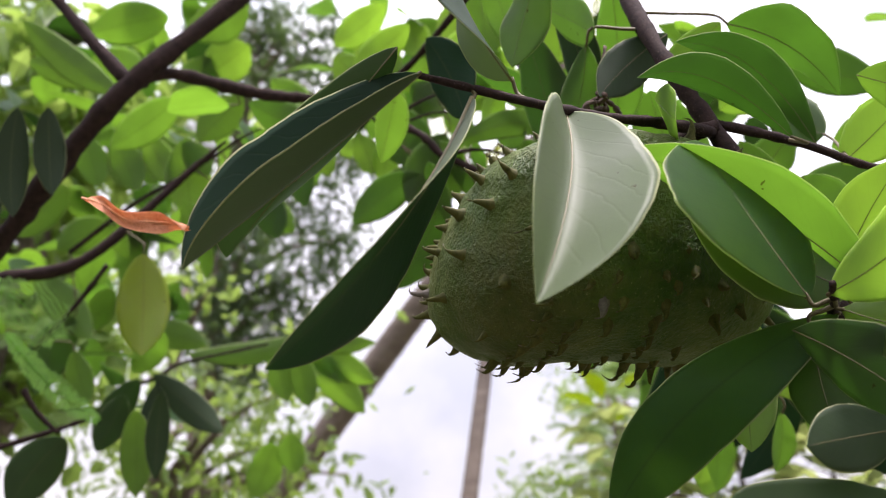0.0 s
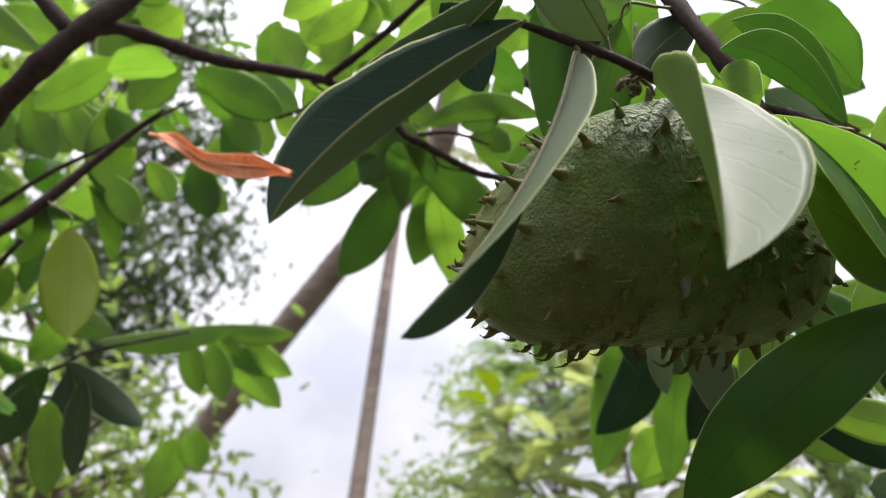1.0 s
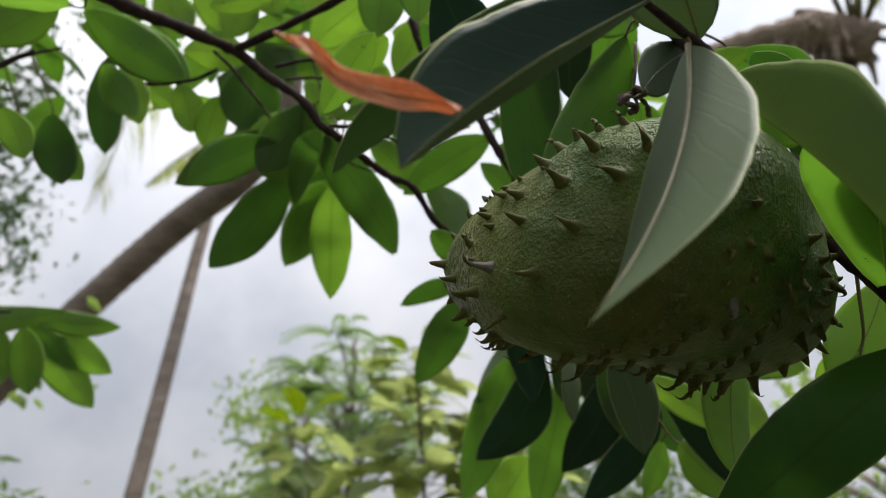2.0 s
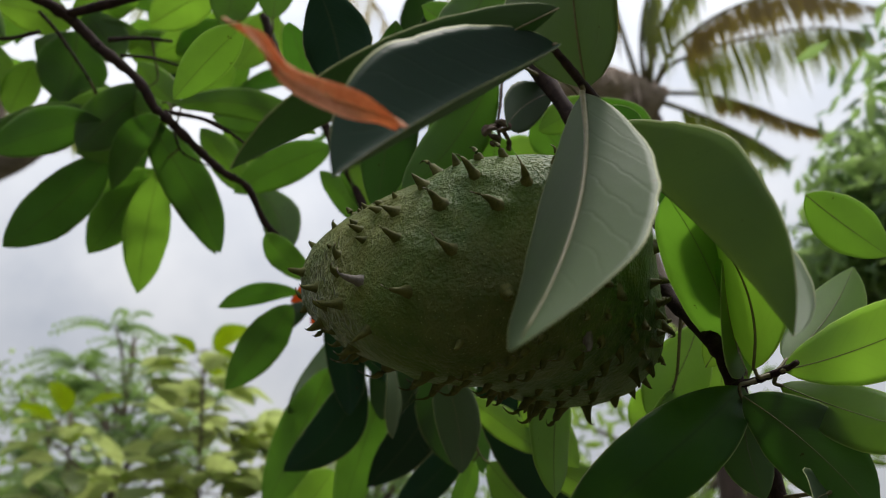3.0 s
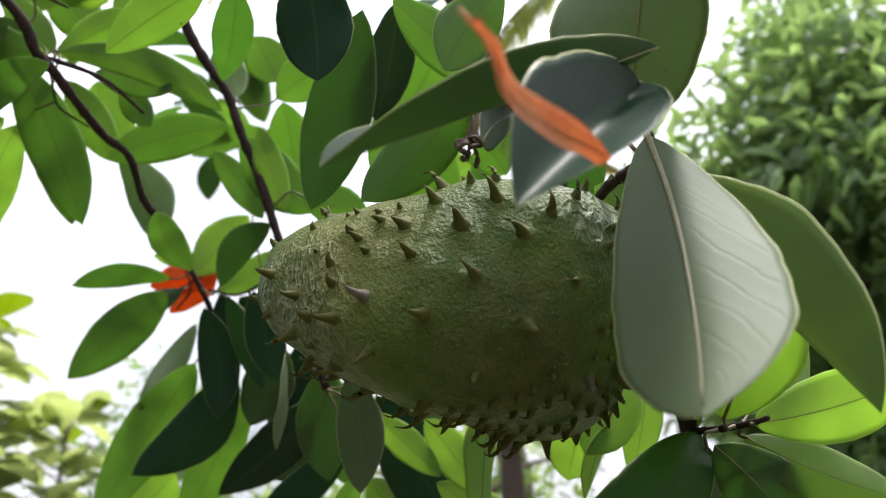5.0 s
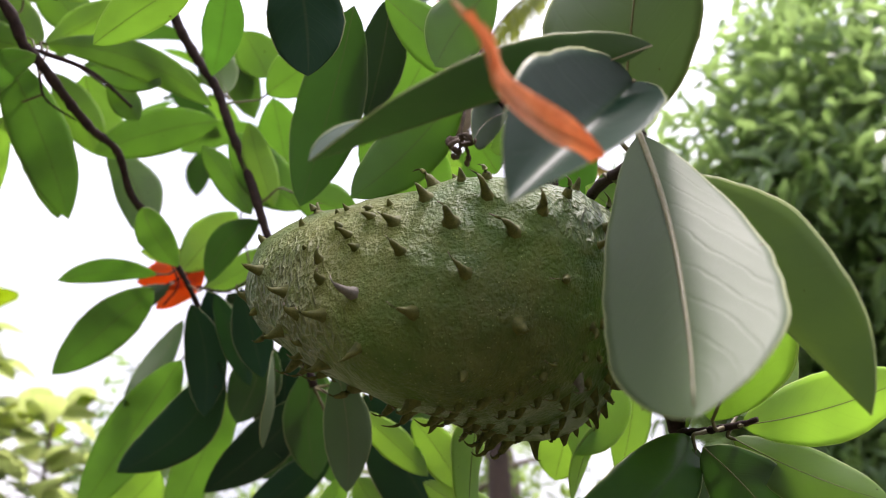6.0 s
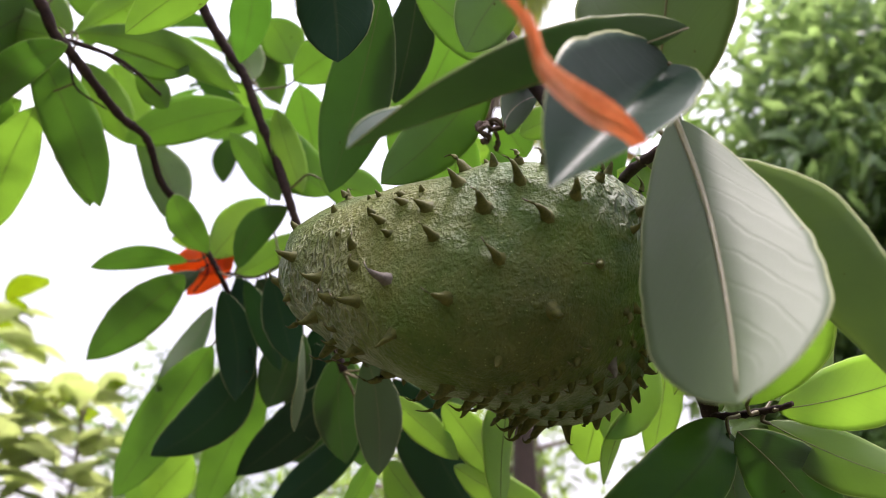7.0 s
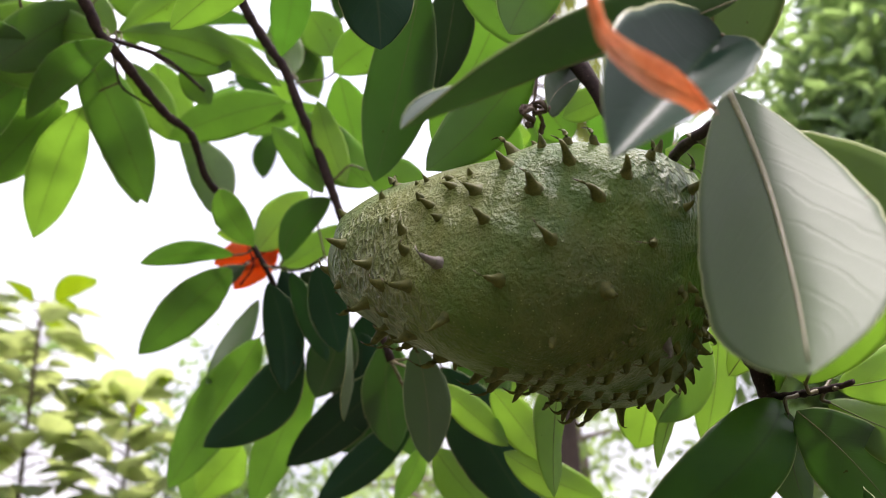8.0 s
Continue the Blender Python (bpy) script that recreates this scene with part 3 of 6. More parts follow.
tree("tree", (3.25, 2.3, 0), 3.3, clump_set((2.75, 2.1, 3.2), (0.35, 0.3, 0.25), 5, 0.25, 61), 160, 0.1, LEAF_GARDEN, "slim brown tree trunk behind the fruit", 0.085, 61, lean=(-0.62, -0.24), bark=TRUNK_DARK)
tree("tree", (5.0, 2.0, 0), 4.0, clump_set((4.45, 1.95, 3.5), (0.6, 0.5, 0.5), 22, 0.36, 62), 5500, 0.125, LEAF_GARDEN, "dense tree with long leaves behind the fruit", 0.1, 62, shape=3.0)
tree("tree", (2.5, 4.3, 0), 2.9, clump_set((2.25, 3.95, 2.3), (0.5, 0.5, 0.4), 16, 0.3, 63), 1300, 0.075, LEAF_GARDEN, "airy garden tree with small leaves and gaps of sky", 0.05, 63)
tree("tree", (1.3, 7.2, 0), 3.0, clump_set((1.2, 7.0, 2.4), (1.0, 0.8, 0.9), 18, 0.4, 16), 2600, 0.09, LEAF_FAR, "light green tree in the distance", 0.08, 8)
tree("tree", (-1.6, 4.2, 0), 3.0, clump_set((-1.45, 4.0, 2.2), (0.9, 0.8, 0.9), 24, 0.35, 17), 1500, 0.085, LEAF_FAR, "leafy garden tree with small green leaves", 0.07, 9)
tree("tree", (-1.7, 2.9, 0), 3.6, clump_set((-1.95, 2.8, 3.0), (0.75, 0.5, 0.85), 26, 0.38, 41), 2600, 0.15, LEAF_FAR, "light green broad-leaved tree behind the branches", 0.07, 41)
# unseen trees behind and beside the path, added to hold back low light
for k, (x, y, h) in enumerate(((-3.4, -2.8, 3.0), (-0.6, -4.4, 3.2), (2.4, -3.8, 3.0), (-4.4, 0.4, 3.4), (-4.2, 3.0, 4.2))):
    tree("tree", (x, y, 0), h, clump_set((x, y, h * 0.6), (1.6, 1.3, h * 0.42), 28, 0.6, 20 + k), 6500, 0.22, LEAF_FAR, "unseen broad garden tree with dense green foliage, added for shade", 0.12, 20 + k)


# ---- the fruit ----
FRUIT_AT = Vector((0.1133, 0.4919, 1.7235))
FRUIT_TURN = Matrix(((0.688, 0.6929, -0.2159), (-0.7253, 0.6673, -0.1694), (0.0267, 0.2732, 0.9616)))
FRUIT_HALF = Vector((0.1203, 0.0992, 0.0838))
# lobes of the lopsided body: powers along its three axes, and height
LOBES = [((0, 0, 3), -0.104), ((0, 1, 2), -0.035), ((0, 2, 1), -0.034), ((1, 0, 2), 0.267), ((1, 1, 1), -0.348), ((1, 2, 0), 0.041), ((2, 0, 1), 0.09), ((2, 1, 0), 0.215),
         ((3, 0, 0), -0.154), ((0, 0, 4), -0.236), ((0, 1, 3), -0.199), ((0, 2, 2), 0.141), ((0, 3, 1), 0.096), ((0, 4, 0), -0.058)]
LOBES += [((1, 0, 3), -0.16), ((1, 1, 2), 0.288), ((1, 2, 1), 0.012), ((1, 3, 0), 0.171), ((2, 0, 2), -0.173), ((2, 1, 1), 0.094), ((2, 2, 0), -0.025), ((3, 0, 1), -0.027),
          ((3, 1, 0), -0.032), ((4, 0, 0), -0.078)]


def fruit_point(u):
    u = u.normalized()
    r = 1 + sum(k * u.x ** a * u.y ** b * u.z ** c for (a, b, c), k in LOBES)
    return FRUIT_TURN @ Vector((FRUIT_HALF.x * u.x * r, FRUIT_HALF.y * u.y * r, FRUIT_HALF.z * u.z * r))


def on_sphere(lon, lat):
    return Vector((math.cos(lat) * math.cos(lon), math.cos(lat) * math.sin(lon), math.sin(lat)))


def fruit_frame(lon, lat):
    e = (fruit_point(on_sphere(lon + 0.01, lat)) - fruit_point(on_sphere(lon - 0.01, lat))).normalized()
    n = fruit_point(on_sphere(lon, lat + 0.01)) - fruit_point(on_sphere(lon, lat - 0.01))
    h = e.cross(n).normalized()
    return fruit_point(on_sphere(lon, lat)), e, h.cross(e), h


def fruit_material():
    m, nt, out = material("soursop_skin")
    L = nt.links
    tc = nt.nodes.new("ShaderNodeTexCoord")
    big = node(nt, "ShaderNodeTexNoise", Scale=13.0, Detail=3.0)
    mid = node(nt, "ShaderNodeTexNoise", Scale=70.0, Detail=5.0, Roughness=0.6)
    grain = node(nt, "ShaderNodeTexNoise", Scale=420.0, Detail=4.0, Roughness=0.6)
    dots = nt.nodes.new("ShaderNodeTexVoronoi")
    dots.inputs["Scale"].default_value = 400.0
    mp = nt.nodes.new("ShaderNodeMapping")
    mp.inputs["Scale"].default_value = (1.0, 1.0, 0.55)
    L.new(tc.outputs["Object"], mp.inputs["Vector"])
    for n in (big, mid, grain, dots):
        L.new(tc.outputs["Object"], n.inputs["Vector"])
    warp = nt.nodes.new("ShaderNodeVectorMath")
    warp.operation = "MULTIPLY_ADD"
    warp.inputs[1].default_value = (0.004, 0.004, 0.004)
    L.new(mid.outputs["Color"], warp.inputs[0])
    L.new(mp.outputs[0], warp.inputs[2])
    def near_to(place, inner, outer):
        """1 at a place of the skin, falling to 0 at the outer distance."""
        d = nt.nodes.new("ShaderNodeVectorMath")
        d.operation = "DISTANCE"
        d.inputs[1].default_value = place
        L.new(tc.outputs["Object"], d.inputs[0])
        r = nt.nodes.new("ShaderNodeMapRange")
        r.interpolation_type = "SMOOTHSTEP"
        r.inputs["From Min"].default_value, r.inputs["From Max"].default_value = inner, outer
        r.inputs["To Min"].default_value, r.inputs["To Max"].default_value = 1.0, 0.0
        L.new(d.outputs["Value"], r.inputs["Value"])
        return r.outputs[0]

    blossom = near_to(fruit_point(on_sphere(radians(-165), radians(-20))), 0.02, 0.07)
    shoulder = near_to(fruit_point(on_sphere(radians(-48), radians(40))), 0.015, 0.055)
    ripe = near_to(fruit_point(on_sphere(radians(-142), radians(18))), 0.015, 0.085)
    tired = near_to(fruit_point(on_sphere(radians(-88), radians(-24))), 0.015, 0.07)
    patch = nt.nodes.new("ShaderNodeMapRange")
    patch.inputs["From Min"].default_value, patch.inputs["From Max"].default_value = 0.36, 0.66
    L.new(big.outputs["Fac"], patch.inputs["Value"])
    col = mix_colour(nt, patch.outputs[0], (0.034, 0.072, 0.011, 1), (0.078, 0.122, 0.021, 1))
    col = mix_colour(nt, math_node(nt, "MULTIPLY", ripe, math_node(nt, "MULTIPLY", mid.outputs["Fac"], 1.25)), col, (0.140, 0.130, 0.036, 1))
    col = mix_colour(nt, math_node(nt, "MULTIPLY", tired, math_node(nt, "MULTIPLY", mid.outputs["Fac"], 1.1)), col, (0.058, 0.048, 0.016, 1))
    ramp = nt.nodes.new("ShaderNodeMapRange")
    ramp.inputs["From Min"].default_value, ramp.inputs["From Max"].default_value = 0.42, 0.68
    L.new(mid.outputs["Fac"], ramp.inputs["Value"])
    col = mix_colour(nt, math_node(nt, "MULTIPLY", ramp.outputs[0], 0.4), col, (0.115, 0.128, 0.032, 1))
    speck = math_node(nt, "MULTIPLY", math_node(nt, "LESS_THAN", dots.outputs["Distance"], 0.15), math_node(nt, "GREATER_THAN", grain.outputs["Fac"], 0.47))
    col = mix_colour(nt, math_node(nt, "MULTIPLY", speck, 0.55), col, (0.28, 0.31, 0.13, 1))
    # wrinkles: thin raised creases, deepest round the blossom end and the shoulder
    fold_noise = node(nt, "ShaderNodeTexNoise", Scale=150.0, Detail=2.0, Roughness=0.5)
    L.new(warp.outputs[0], fold_noise.inputs["Vector"])
    off = math_node(nt, "ABSOLUTE", math_node(nt, "SUBTRACT", fold_noise.outputs["Fac"], 0.5))
    ridge = math_node(nt, "MAXIMUM", math_node(nt, "SUBTRACT", 1.0, math_node(nt, "MULTIPLY", off, 8.0)), 0.0)
    shrunk = math_node(nt, "MINIMUM", math_node(nt, "ADD", math_node(nt, "MULTIPLY", blossom, 1.0), math_node(nt, "MULTIPLY", shoulder, 0.46)), 1.0)
    crest = math_node(nt, "MULTIPLY", math_node(nt, "POWER", ridge, 2.5), math_node(nt, "ADD", math_node(nt, "MULTIPLY", shrunk, 0.6), 0.04))
    # pale wrinkle crests, lightened further to paint in their glint
    col = mix_colour(nt, crest, col, (0.32, 0.31, 0.17, 1))
    p = node(nt, "ShaderNodeBsdfPrincipled", Roughness=0.42, Specular_IOR_Level=0.16)
    L.new(col, p.inputs["Base Color"])
    L.new(math_node(nt, "ADD", math_node(nt, "MULTIPLY", shrunk, 0.3), 0.14), p.inputs["Specular IOR Level"])
    h = math_node(nt, "ADD", math_node(nt, "MULTIPLY", ridge, math_node(nt, "ADD", math_node(nt, "MULTIPLY", shrunk, 2.2), 0.26)), math_node(nt, "MULTIPLY", grain.outputs["Fac"], 1.3))
    h = math_node(nt, "ADD", h, math_node(nt, "MULTIPLY", mid.outputs["Fac"], 0.7))
    bump = node(nt, "ShaderNodeBump", Strength=0.95, Distance=0.0018)
    L.new(h, bump.inputs["Height"])
    L.new(bump.outputs["Normal"], p.inputs["Normal"])
    L.new(math_node(nt, "ADD", math_node(nt, "MULTIPLY", grain.outputs["Fac"], 0.35), 0.30), p.inputs["Roughness"])
    L.new(p.outputs[0], out.inputs["Surface"])
    return m


SKIN = fruit_material()
SPINE = surface("spine_skin", (0.026, 0.034, 0.008, 1), (0.100, 0.094, 0.024, 1), 220, 0.65, 0.4, 0.0006, gloss=0.12)
SPINE_DRY = surface("dry_spine_skin", (0.07, 0.06, 0.048, 1), (0.15, 0.13, 0.115, 1), 300, 0.7, 0.6, 0.0006, gloss=0.2)
SPINE_TIP = surface("spine_tip_skin", (0.045, 0.024, 0.012, 1), (0.10, 0.06, 0.03, 1), 300, 0.6, 0.4, 0.0005)
SPINES = []
SPINES += [(-169, 7, -1, -1, 10), (-154, -2, -1, -1, 10), (174, 20, 0, 0, 6), (-166, 27, 1, 1, 5), (-179, 37, -1, -6, 7), (-142, 24, 0, -2, 6), (-136, 20, -2, -3, 8), (-131, 14, 0, -3, 6), (-152, 15, 3, -1, 4), (-143, 9, 3, 2, 6), (-139, 1, 2, 1, 7), (-127, -4, -5, 0, 11), (-131, 29, -3, -4, 6), (-122, 26, -4, -3, 7), (-135, 34, -2, -3, 4), (-148, 35, -1, -2, 6), (-154, 34, 1, 0, 4), (-128, 36, 1, -1, 4)]
SPINES += [(-114, 38, -4, -1, 8), (-117, 53, -7, -2, 9), (-104, 24, -2, 2, 10), (-116, 11, -4, 0, 10), (-111, -10, -8, -1, 9), (-102, 47, 0, 0, 8), (-106, 54, -1, 0, 4), (-92, 47, -2, 0, 8), (-93, 36, -7, 2, 10), (-82, 46, -5, 2, 8), (-77, 29, -4, 5, 10), (-65, 38, -2, 3, 9), (-51, 47, 0, 0, 8), (-39, 38, -2, 4, 7), (-54, 26, 0, 1, 10), (-59, 18, 0, 2, 8), (-71, 4, -10, -3, 4), (-99, 3, -8, 2, 8)]
SPINES += [(-86, 20, -11, 3, 6), (173, -1, 1, 5, 4), (-174, -7, 2, -3, 4), (-148, -10, 1, 3, 7), (-136, -11, -5, 0, 11), (-161, -16, -1, 1, 9), (175, -16, 0, 3, 8), (-151, -21, 1, 3, 4), (-157, -26, 0, 3, 5), (-178, -28, 0, 3, 10), (-172, -32, 0, 5, 9), (-145, -29, -1, 3, 7), (-161, -36, -1, 6, 6), (-125, -21, -4, -5, 11), (-147, -43, -4, 7, 6), (-129, -49, -4, 4, 6), (-126, -55, -4, 3, 9), (-116, -43, -5, 3, 5)]
SPINES += [(-111, -54, -6, 2, 4), (-160, -84, -3, 4, 5), (-86, -14, 1, -5, 8), (-59, -13, -7, -9, 4), (-51, -13, -1, -3, 5), (-99, -29, -3, -1, 8), (-73, -27, -7, 0, 4), (-58, -35, -5, -6, 4), (-50, -37, -4, -3, 4), (-18, -23, -1, 1, 4), (4, -33, 0, 1, 4), (-95, -52, -7, 1, 4), (-33, -82, -7, -10, 6), (1, -80, 2, -13, 9), (44, -70, 11, -6, 6), (30, -66, 1, -1, 9), (18, -59, 2, -5, 5), (-2, -51, 0, -5, 6)]
SPINES += [(8, -45, 2, -7, 4), (-78, -46, -6, -2, 4), (-85, -47, -4, 0, 4), (-74, -41, -6, -2, 4), (-68, -38, -6, -3, 4), (-89, -69, -4, 0, 5), (-84, -60, -4, -1, 4), (-65, -65, -4, -2, 4), (-48, -65, -4, -3, 4), (-40, -62, -4, -4, 4), (-36, -57, -4, -5, 4), (-36, -50, -4, -5, 4), (-31, -44, -3, -6, 4), (-25, -36, -2, -6, 4), (-85, -39, -6, 0, 4), (-81, -36, -6, -1, 4), (-58, -44, -5, -4, 4), (-93, -41, -5, 1, 5)]
SPINES += [(-100, -42, -4, 1, 5), (-30, -31, -2, -5, 4), (-50, -26, -4, -4, 4), (-9, -74, -1, -5, 4), (-12, -64, -1, -6, 4), (-102, -47, -4, 1, 4), (59, -72, 3, -1, 7), (-76, -31, -7, -2, 4), (-106, -44, -4, 2, 5), (-60, -25, -6, -4, 4), (-43, -18, -3, -5, 4), (-47, 4, -8, -1, 4), (19, -25, -1, 1, 4), (11, -28, -1, -10, 4), (30, -36, 1, -4, 7), (31, -45, 1, -2, 8), (29, -51, 1, -3, 6), (-3, -38, -1, -2, 6)]
SPINES += [(-11, -43, -2, -4, 6), (62, -77, 1, -1, 9), (-96, -74, -1, 1, 7), (-16, -32, -3, -4, 5), (2, -25, -1, -5, 5), (15, -17, -2, 1, 6), (3, -20, -2, 0, 6), (26, -27, -1, 1, 5), (18, -39, -2, -4, 4), (-5, -11, -1, 1, 7)]


FRUIT = thing("soursop_fruit", FRUIT_AT, "large green soursop with soft curved spines, hanging among leaves", "fruit")


def fruit_body():
    bm = bmesh.new()
    bmesh.ops.create_icosphere(bm, subdivisions=6, radius=1)
    humps = [on_sphere(radians(s[0]), radians(s[1])) for s in SPINES]
    for v in bm.verts:
        u = v.co.normalized()
        p = fruit_point(u)
        up = p.normalized()
        near = sum(math.exp(-((u - q).length / 0.055) ** 2) for q in humps if (u - q).length < 0.17)
        lump = 0.0024 * noise.noise(p * 28) + 0.0010 * noise.noise(p * 75) + 0.0005 * noise.noise(p * 190)
        v.co = p + up * (lump + 0.0016 * min(near, 1.2))
    return part("body", bm, SKIN, FRUIT)


def spine(lon, lat, east, north, high, dry=False):
    """One soft hooked spine: broad foot, bent to its tip."""
    at, e, n, h = fruit_frame(radians(lon), radians(lat))
    tip = at + (e * east + n * north + h * high) * 0.00118 * (1.0 + 0.25 * min(1.0, max(0.0, (-14 - lat) / 26)))
    way = tip - at
    long = way.length
    bm = bmesh.new()
    rings, turns, sides = [], 7, 8
    rnd = random.Random(lon * 1000 + lat)
    foot = rnd.uniform(0.0026, 0.0036) * min(1.15, 0.45 + long / 0.012)
    bow = h * rnd.uniform(0.22, 0.42) * long
    curl = (n * rnd.uniform(0.1, 0.45) - e * rnd.uniform(0.0, 0.3)) * long
    for i in range(turns + 1):
        s = i / turns
        c = at - h * 0.0012 + way * s + bow * math.sin(math.pi * s) + curl * (s ** 3)
        d = (way + bow * math.cos(math.pi * s) * math.pi).normalized()
        d = h.lerp(d, min(1, 0.3 + s * 1.4)).normalized()
        a = d.orthogonal().normalized()
        b = d.cross(a)
        r = foot * (0.62 * (1 - s) ** 2.2 + 0.38 * (1 - 0.86 * s))
        if i == 0:
            r *= 1.35
        rings.append([bm.verts.new(c + r * (a * math.cos(2 * math.pi * k / sides) + b * math.sin(2 * math.pi * k / sides)) * rnd.uniform(0.92, 1.08)) for k in range(sides)])
    for i, (a, b) in enumerate(zip(rings, rings[1:])):
        for k in range(sides):
            f = bm.faces.new((a[k], a[(k + 1) % sides], b[(k + 1) % sides], b[k]))
            f.material_index = 1 if i == turns - 1 else 0
    bm.faces.new(rings[-1])
    part("spine", bm, (SPINE_DRY if dry else SPINE, SPINE_TIP), FRUIT, "dry shrivelled spine" if dry else "")


fruit_body()
for k, s in enumerate(SPINES):
    spine(*s, dry=k in (11, 61))
rnd_s = random.Random(8)
placed = [on_sphere(radians(s[0]), radians(s[1])) for s in SPINES]
extra = 0
while extra < 45:
    u = Vector((rnd_s.gauss(0, 1), rnd_s.gauss(0, 1), rnd_s.gauss(0, 1))).normalized()
    if u.y > 0.12 and min((u - q).length for q in placed) > 0.22:
        placed.append(u)
        extra += 1
        spine(round(math.degrees(math.atan2(u.y, u.x))), round(math.degrees(math.asin(u.z))), rnd_s.randint(-5, 5), rnd_s.randint(-5, 5), rnd_s.randint(7, 10))
part("stalk", tube([(0.05, -0.015, 0.05), (0.062, -0.02, 0.07), (0.086, -0.024, 0.078)], 0.006, 0.0045, 6, 8, 0.1), BARK, FRUIT, "short brown woody stalk")

# ---- twigs and branches of the tree ----
twig([(0.150, 0.56, 2.06), (0.160, 0.510, 1.935), (0.176, 0.475, 1.850), (0.199, 0.472, 1.800), (0.222, 0.46, 1.74), (0.226, 0.425, 1.69), (0.234, 0.416, 1.655), (0.249, 0.411, 1.593), (0.28, 0.42, 1.45)], 0.0068, 0.0050, "branch", 2, 10)
twig([(0.249, 0.411, 1.593), (0.28, 0.42, 1.45), (0.30, 0.5, 1.0), (0.26, 0.58, 0.0)], 0.0050, 0.0120, "branch", 13, 10)
twig([(0.014, 0.344, 1.760), (0.041, 0.352, 1.757), (0.066, 0.362, 1.756), (0.112, 0.405, 1.772), (0.155, 0.435, 1.785), (0.196, 0.468, 1.797)], 0.0018, 0.0040, "twig", 3)
twig([(0.199, 0.472, 1.806), (0.25, 0.47, 1.79), (0.30, 0.47, 1.77), (0.36, 0.46, 1.76)], 0.0035, 0.002, "twig", 4)
twig([(-0.60, 0.88, 1.80), (-0.516, 0.851, 1.883), (-0.43, 0.80, 1.965), (-0.350, 0.763, 2.039), (-0.247, 0.781, 2.169), (-0.15, 0.8, 2.3)], 0.014, 0.010, "branch", 5, 10)
twig([(-0.350, 0.763, 2.039), (-0.442, 0.75, 2.141), (-0.53, 0.74, 2.26)], 0.008, 0.006, "branch", 6)
twig([(-0.345, 0.765, 2.04), (-0.317, 0.786, 2.069), (-0.232, 0.85, 2.082), (-0.167, 0.885, 2.095), (-0.106, 0.91, 2.10), (-0.067, 0.905, 2.073)], 0.0085, 0.0058, "branch", 7, 10)
twig([(-0.075, 0.907, 2.078), (-0.029, 0.891, 2.043), (-0.005, 0.893, 2.017), (0.013, 0.895, 2.009), (0.056, 0.905, 1.990), (0.085, 0.912, 1.980), (0.115, 0.915, 1.973), (0.147, 0.930, 1.944), (0.176, 0.932, 1.926), (0.216, 0.933, 1.891), (0.240, 0.934, 1.868), (0.262, 0.937, 1.845)], 0.0056, 0.0028, "branch", 17, 10)
twig([(-0.106, 0.91, 2.10), (-0.05, 0.86, 2.12), (0.0, 0.78, 2.12), (0.06, 0.74, 2.18)], 0.005, 0.004, "twig", 8)
twig([(0.08, 0.84, 2.15), (0.101, 0.835, 2.094), (0.128, 0.828, 2.058), (0.150, 0.819, 2.031), (0.172, 0.813, 1.987), (0.193, 0.806, 1.947), (0.214, 0.798, 1.896), (0.25, 0.79, 1.82), (0.28, 0.78, 1.75)], 0.0052, 0.0042, "branch", 9, 10)
twig([(-0.66, 1.02, 1.87), (-0.605, 1.004, 1.894), (-0.49, 0.999, 1.92), (-0.371, 1.006, 2.051), (-0.314, 0.991, 2.096)], 0.0125, 0.0022, "branch", 10, 10)
twig([(0.011, 0.892, 2.018), (0.05, 0.87, 2.01), (0.09, 0.86, 1.99)], 0.0022, 0.0015, "twig", 11)

twig([(0.229, 0.415, 1.657), (0.222, 0.395, 1.655), (0.212, 0.372, 1.654), (0.208, 0.362, 1.655)], 0.0026, 0.0016, "twig", 12)

twig([(-0.125, 0.960, 2.129), (-0.106, 0.958, 2.113), (-0.086, 0.957, 2.092), (-0.062, 0.957, 2.066)], 0.0022, 0.0016, "twig", 21)
twig([(-0.194, 1.053, 2.124), (-0.165, 1.037, 2.123), (-0.139, 1.021, 2.125), (-0.115, 1.002, 2.134)], 0.003, 0.0022, "twig", 22)
twig([(-0.046, 0.906, 2.074), (-0.019, 0.890, 2.074), (0.007, 0.878, 2.069)], 0.0018, 0.0012, "twig", 23)
twig([(-0.053, 0.949, 2.119), (-0.025, 0.931, 2.124), (0.006, 0.913, 2.123)], 0.0026, 0.0018, "twig", 24)
twig([(0.007, 0.902, 2.024), (0.037, 0.886, 2.020), (0.070, 0.875, 2.007)], 0.0018, 0.001, "twig", 25)
twig([(0.028, 0.922, 2.013), (0.040, 0.924, 1.995), (0.068, 0.914, 1.983)], 0.0012, 0.001, "twig", 26)
twig([(-0.593, 1.390, 1.831), (-0.530, 1.378, 1.844), (-0.486, 1.364, 1.866), (-0.415, 1.351, 1.880), (-0.321, 1.334, 1.895)], 0.0042, 0.002, "twig", 31)
twig([(-0.629, 1.091, 1.678), (-0.545, 1.086, 1.702), (-0.484, 1.080, 1.722)], 0.0045, 0.003, "twig", 32)
twig([(-0.547, 1.013, 1.746), (-0.528, 1.026, 1.718), (-0.501, 1.037, 1.694)], 0.0045, 0.003, "twig", 33)
twig([(-0.483, 1.049, 1.931), (-0.531, 1.070, 1.875), (-0.587, 1.090, 1.819)], 0.004, 0.003, "twig", 34)
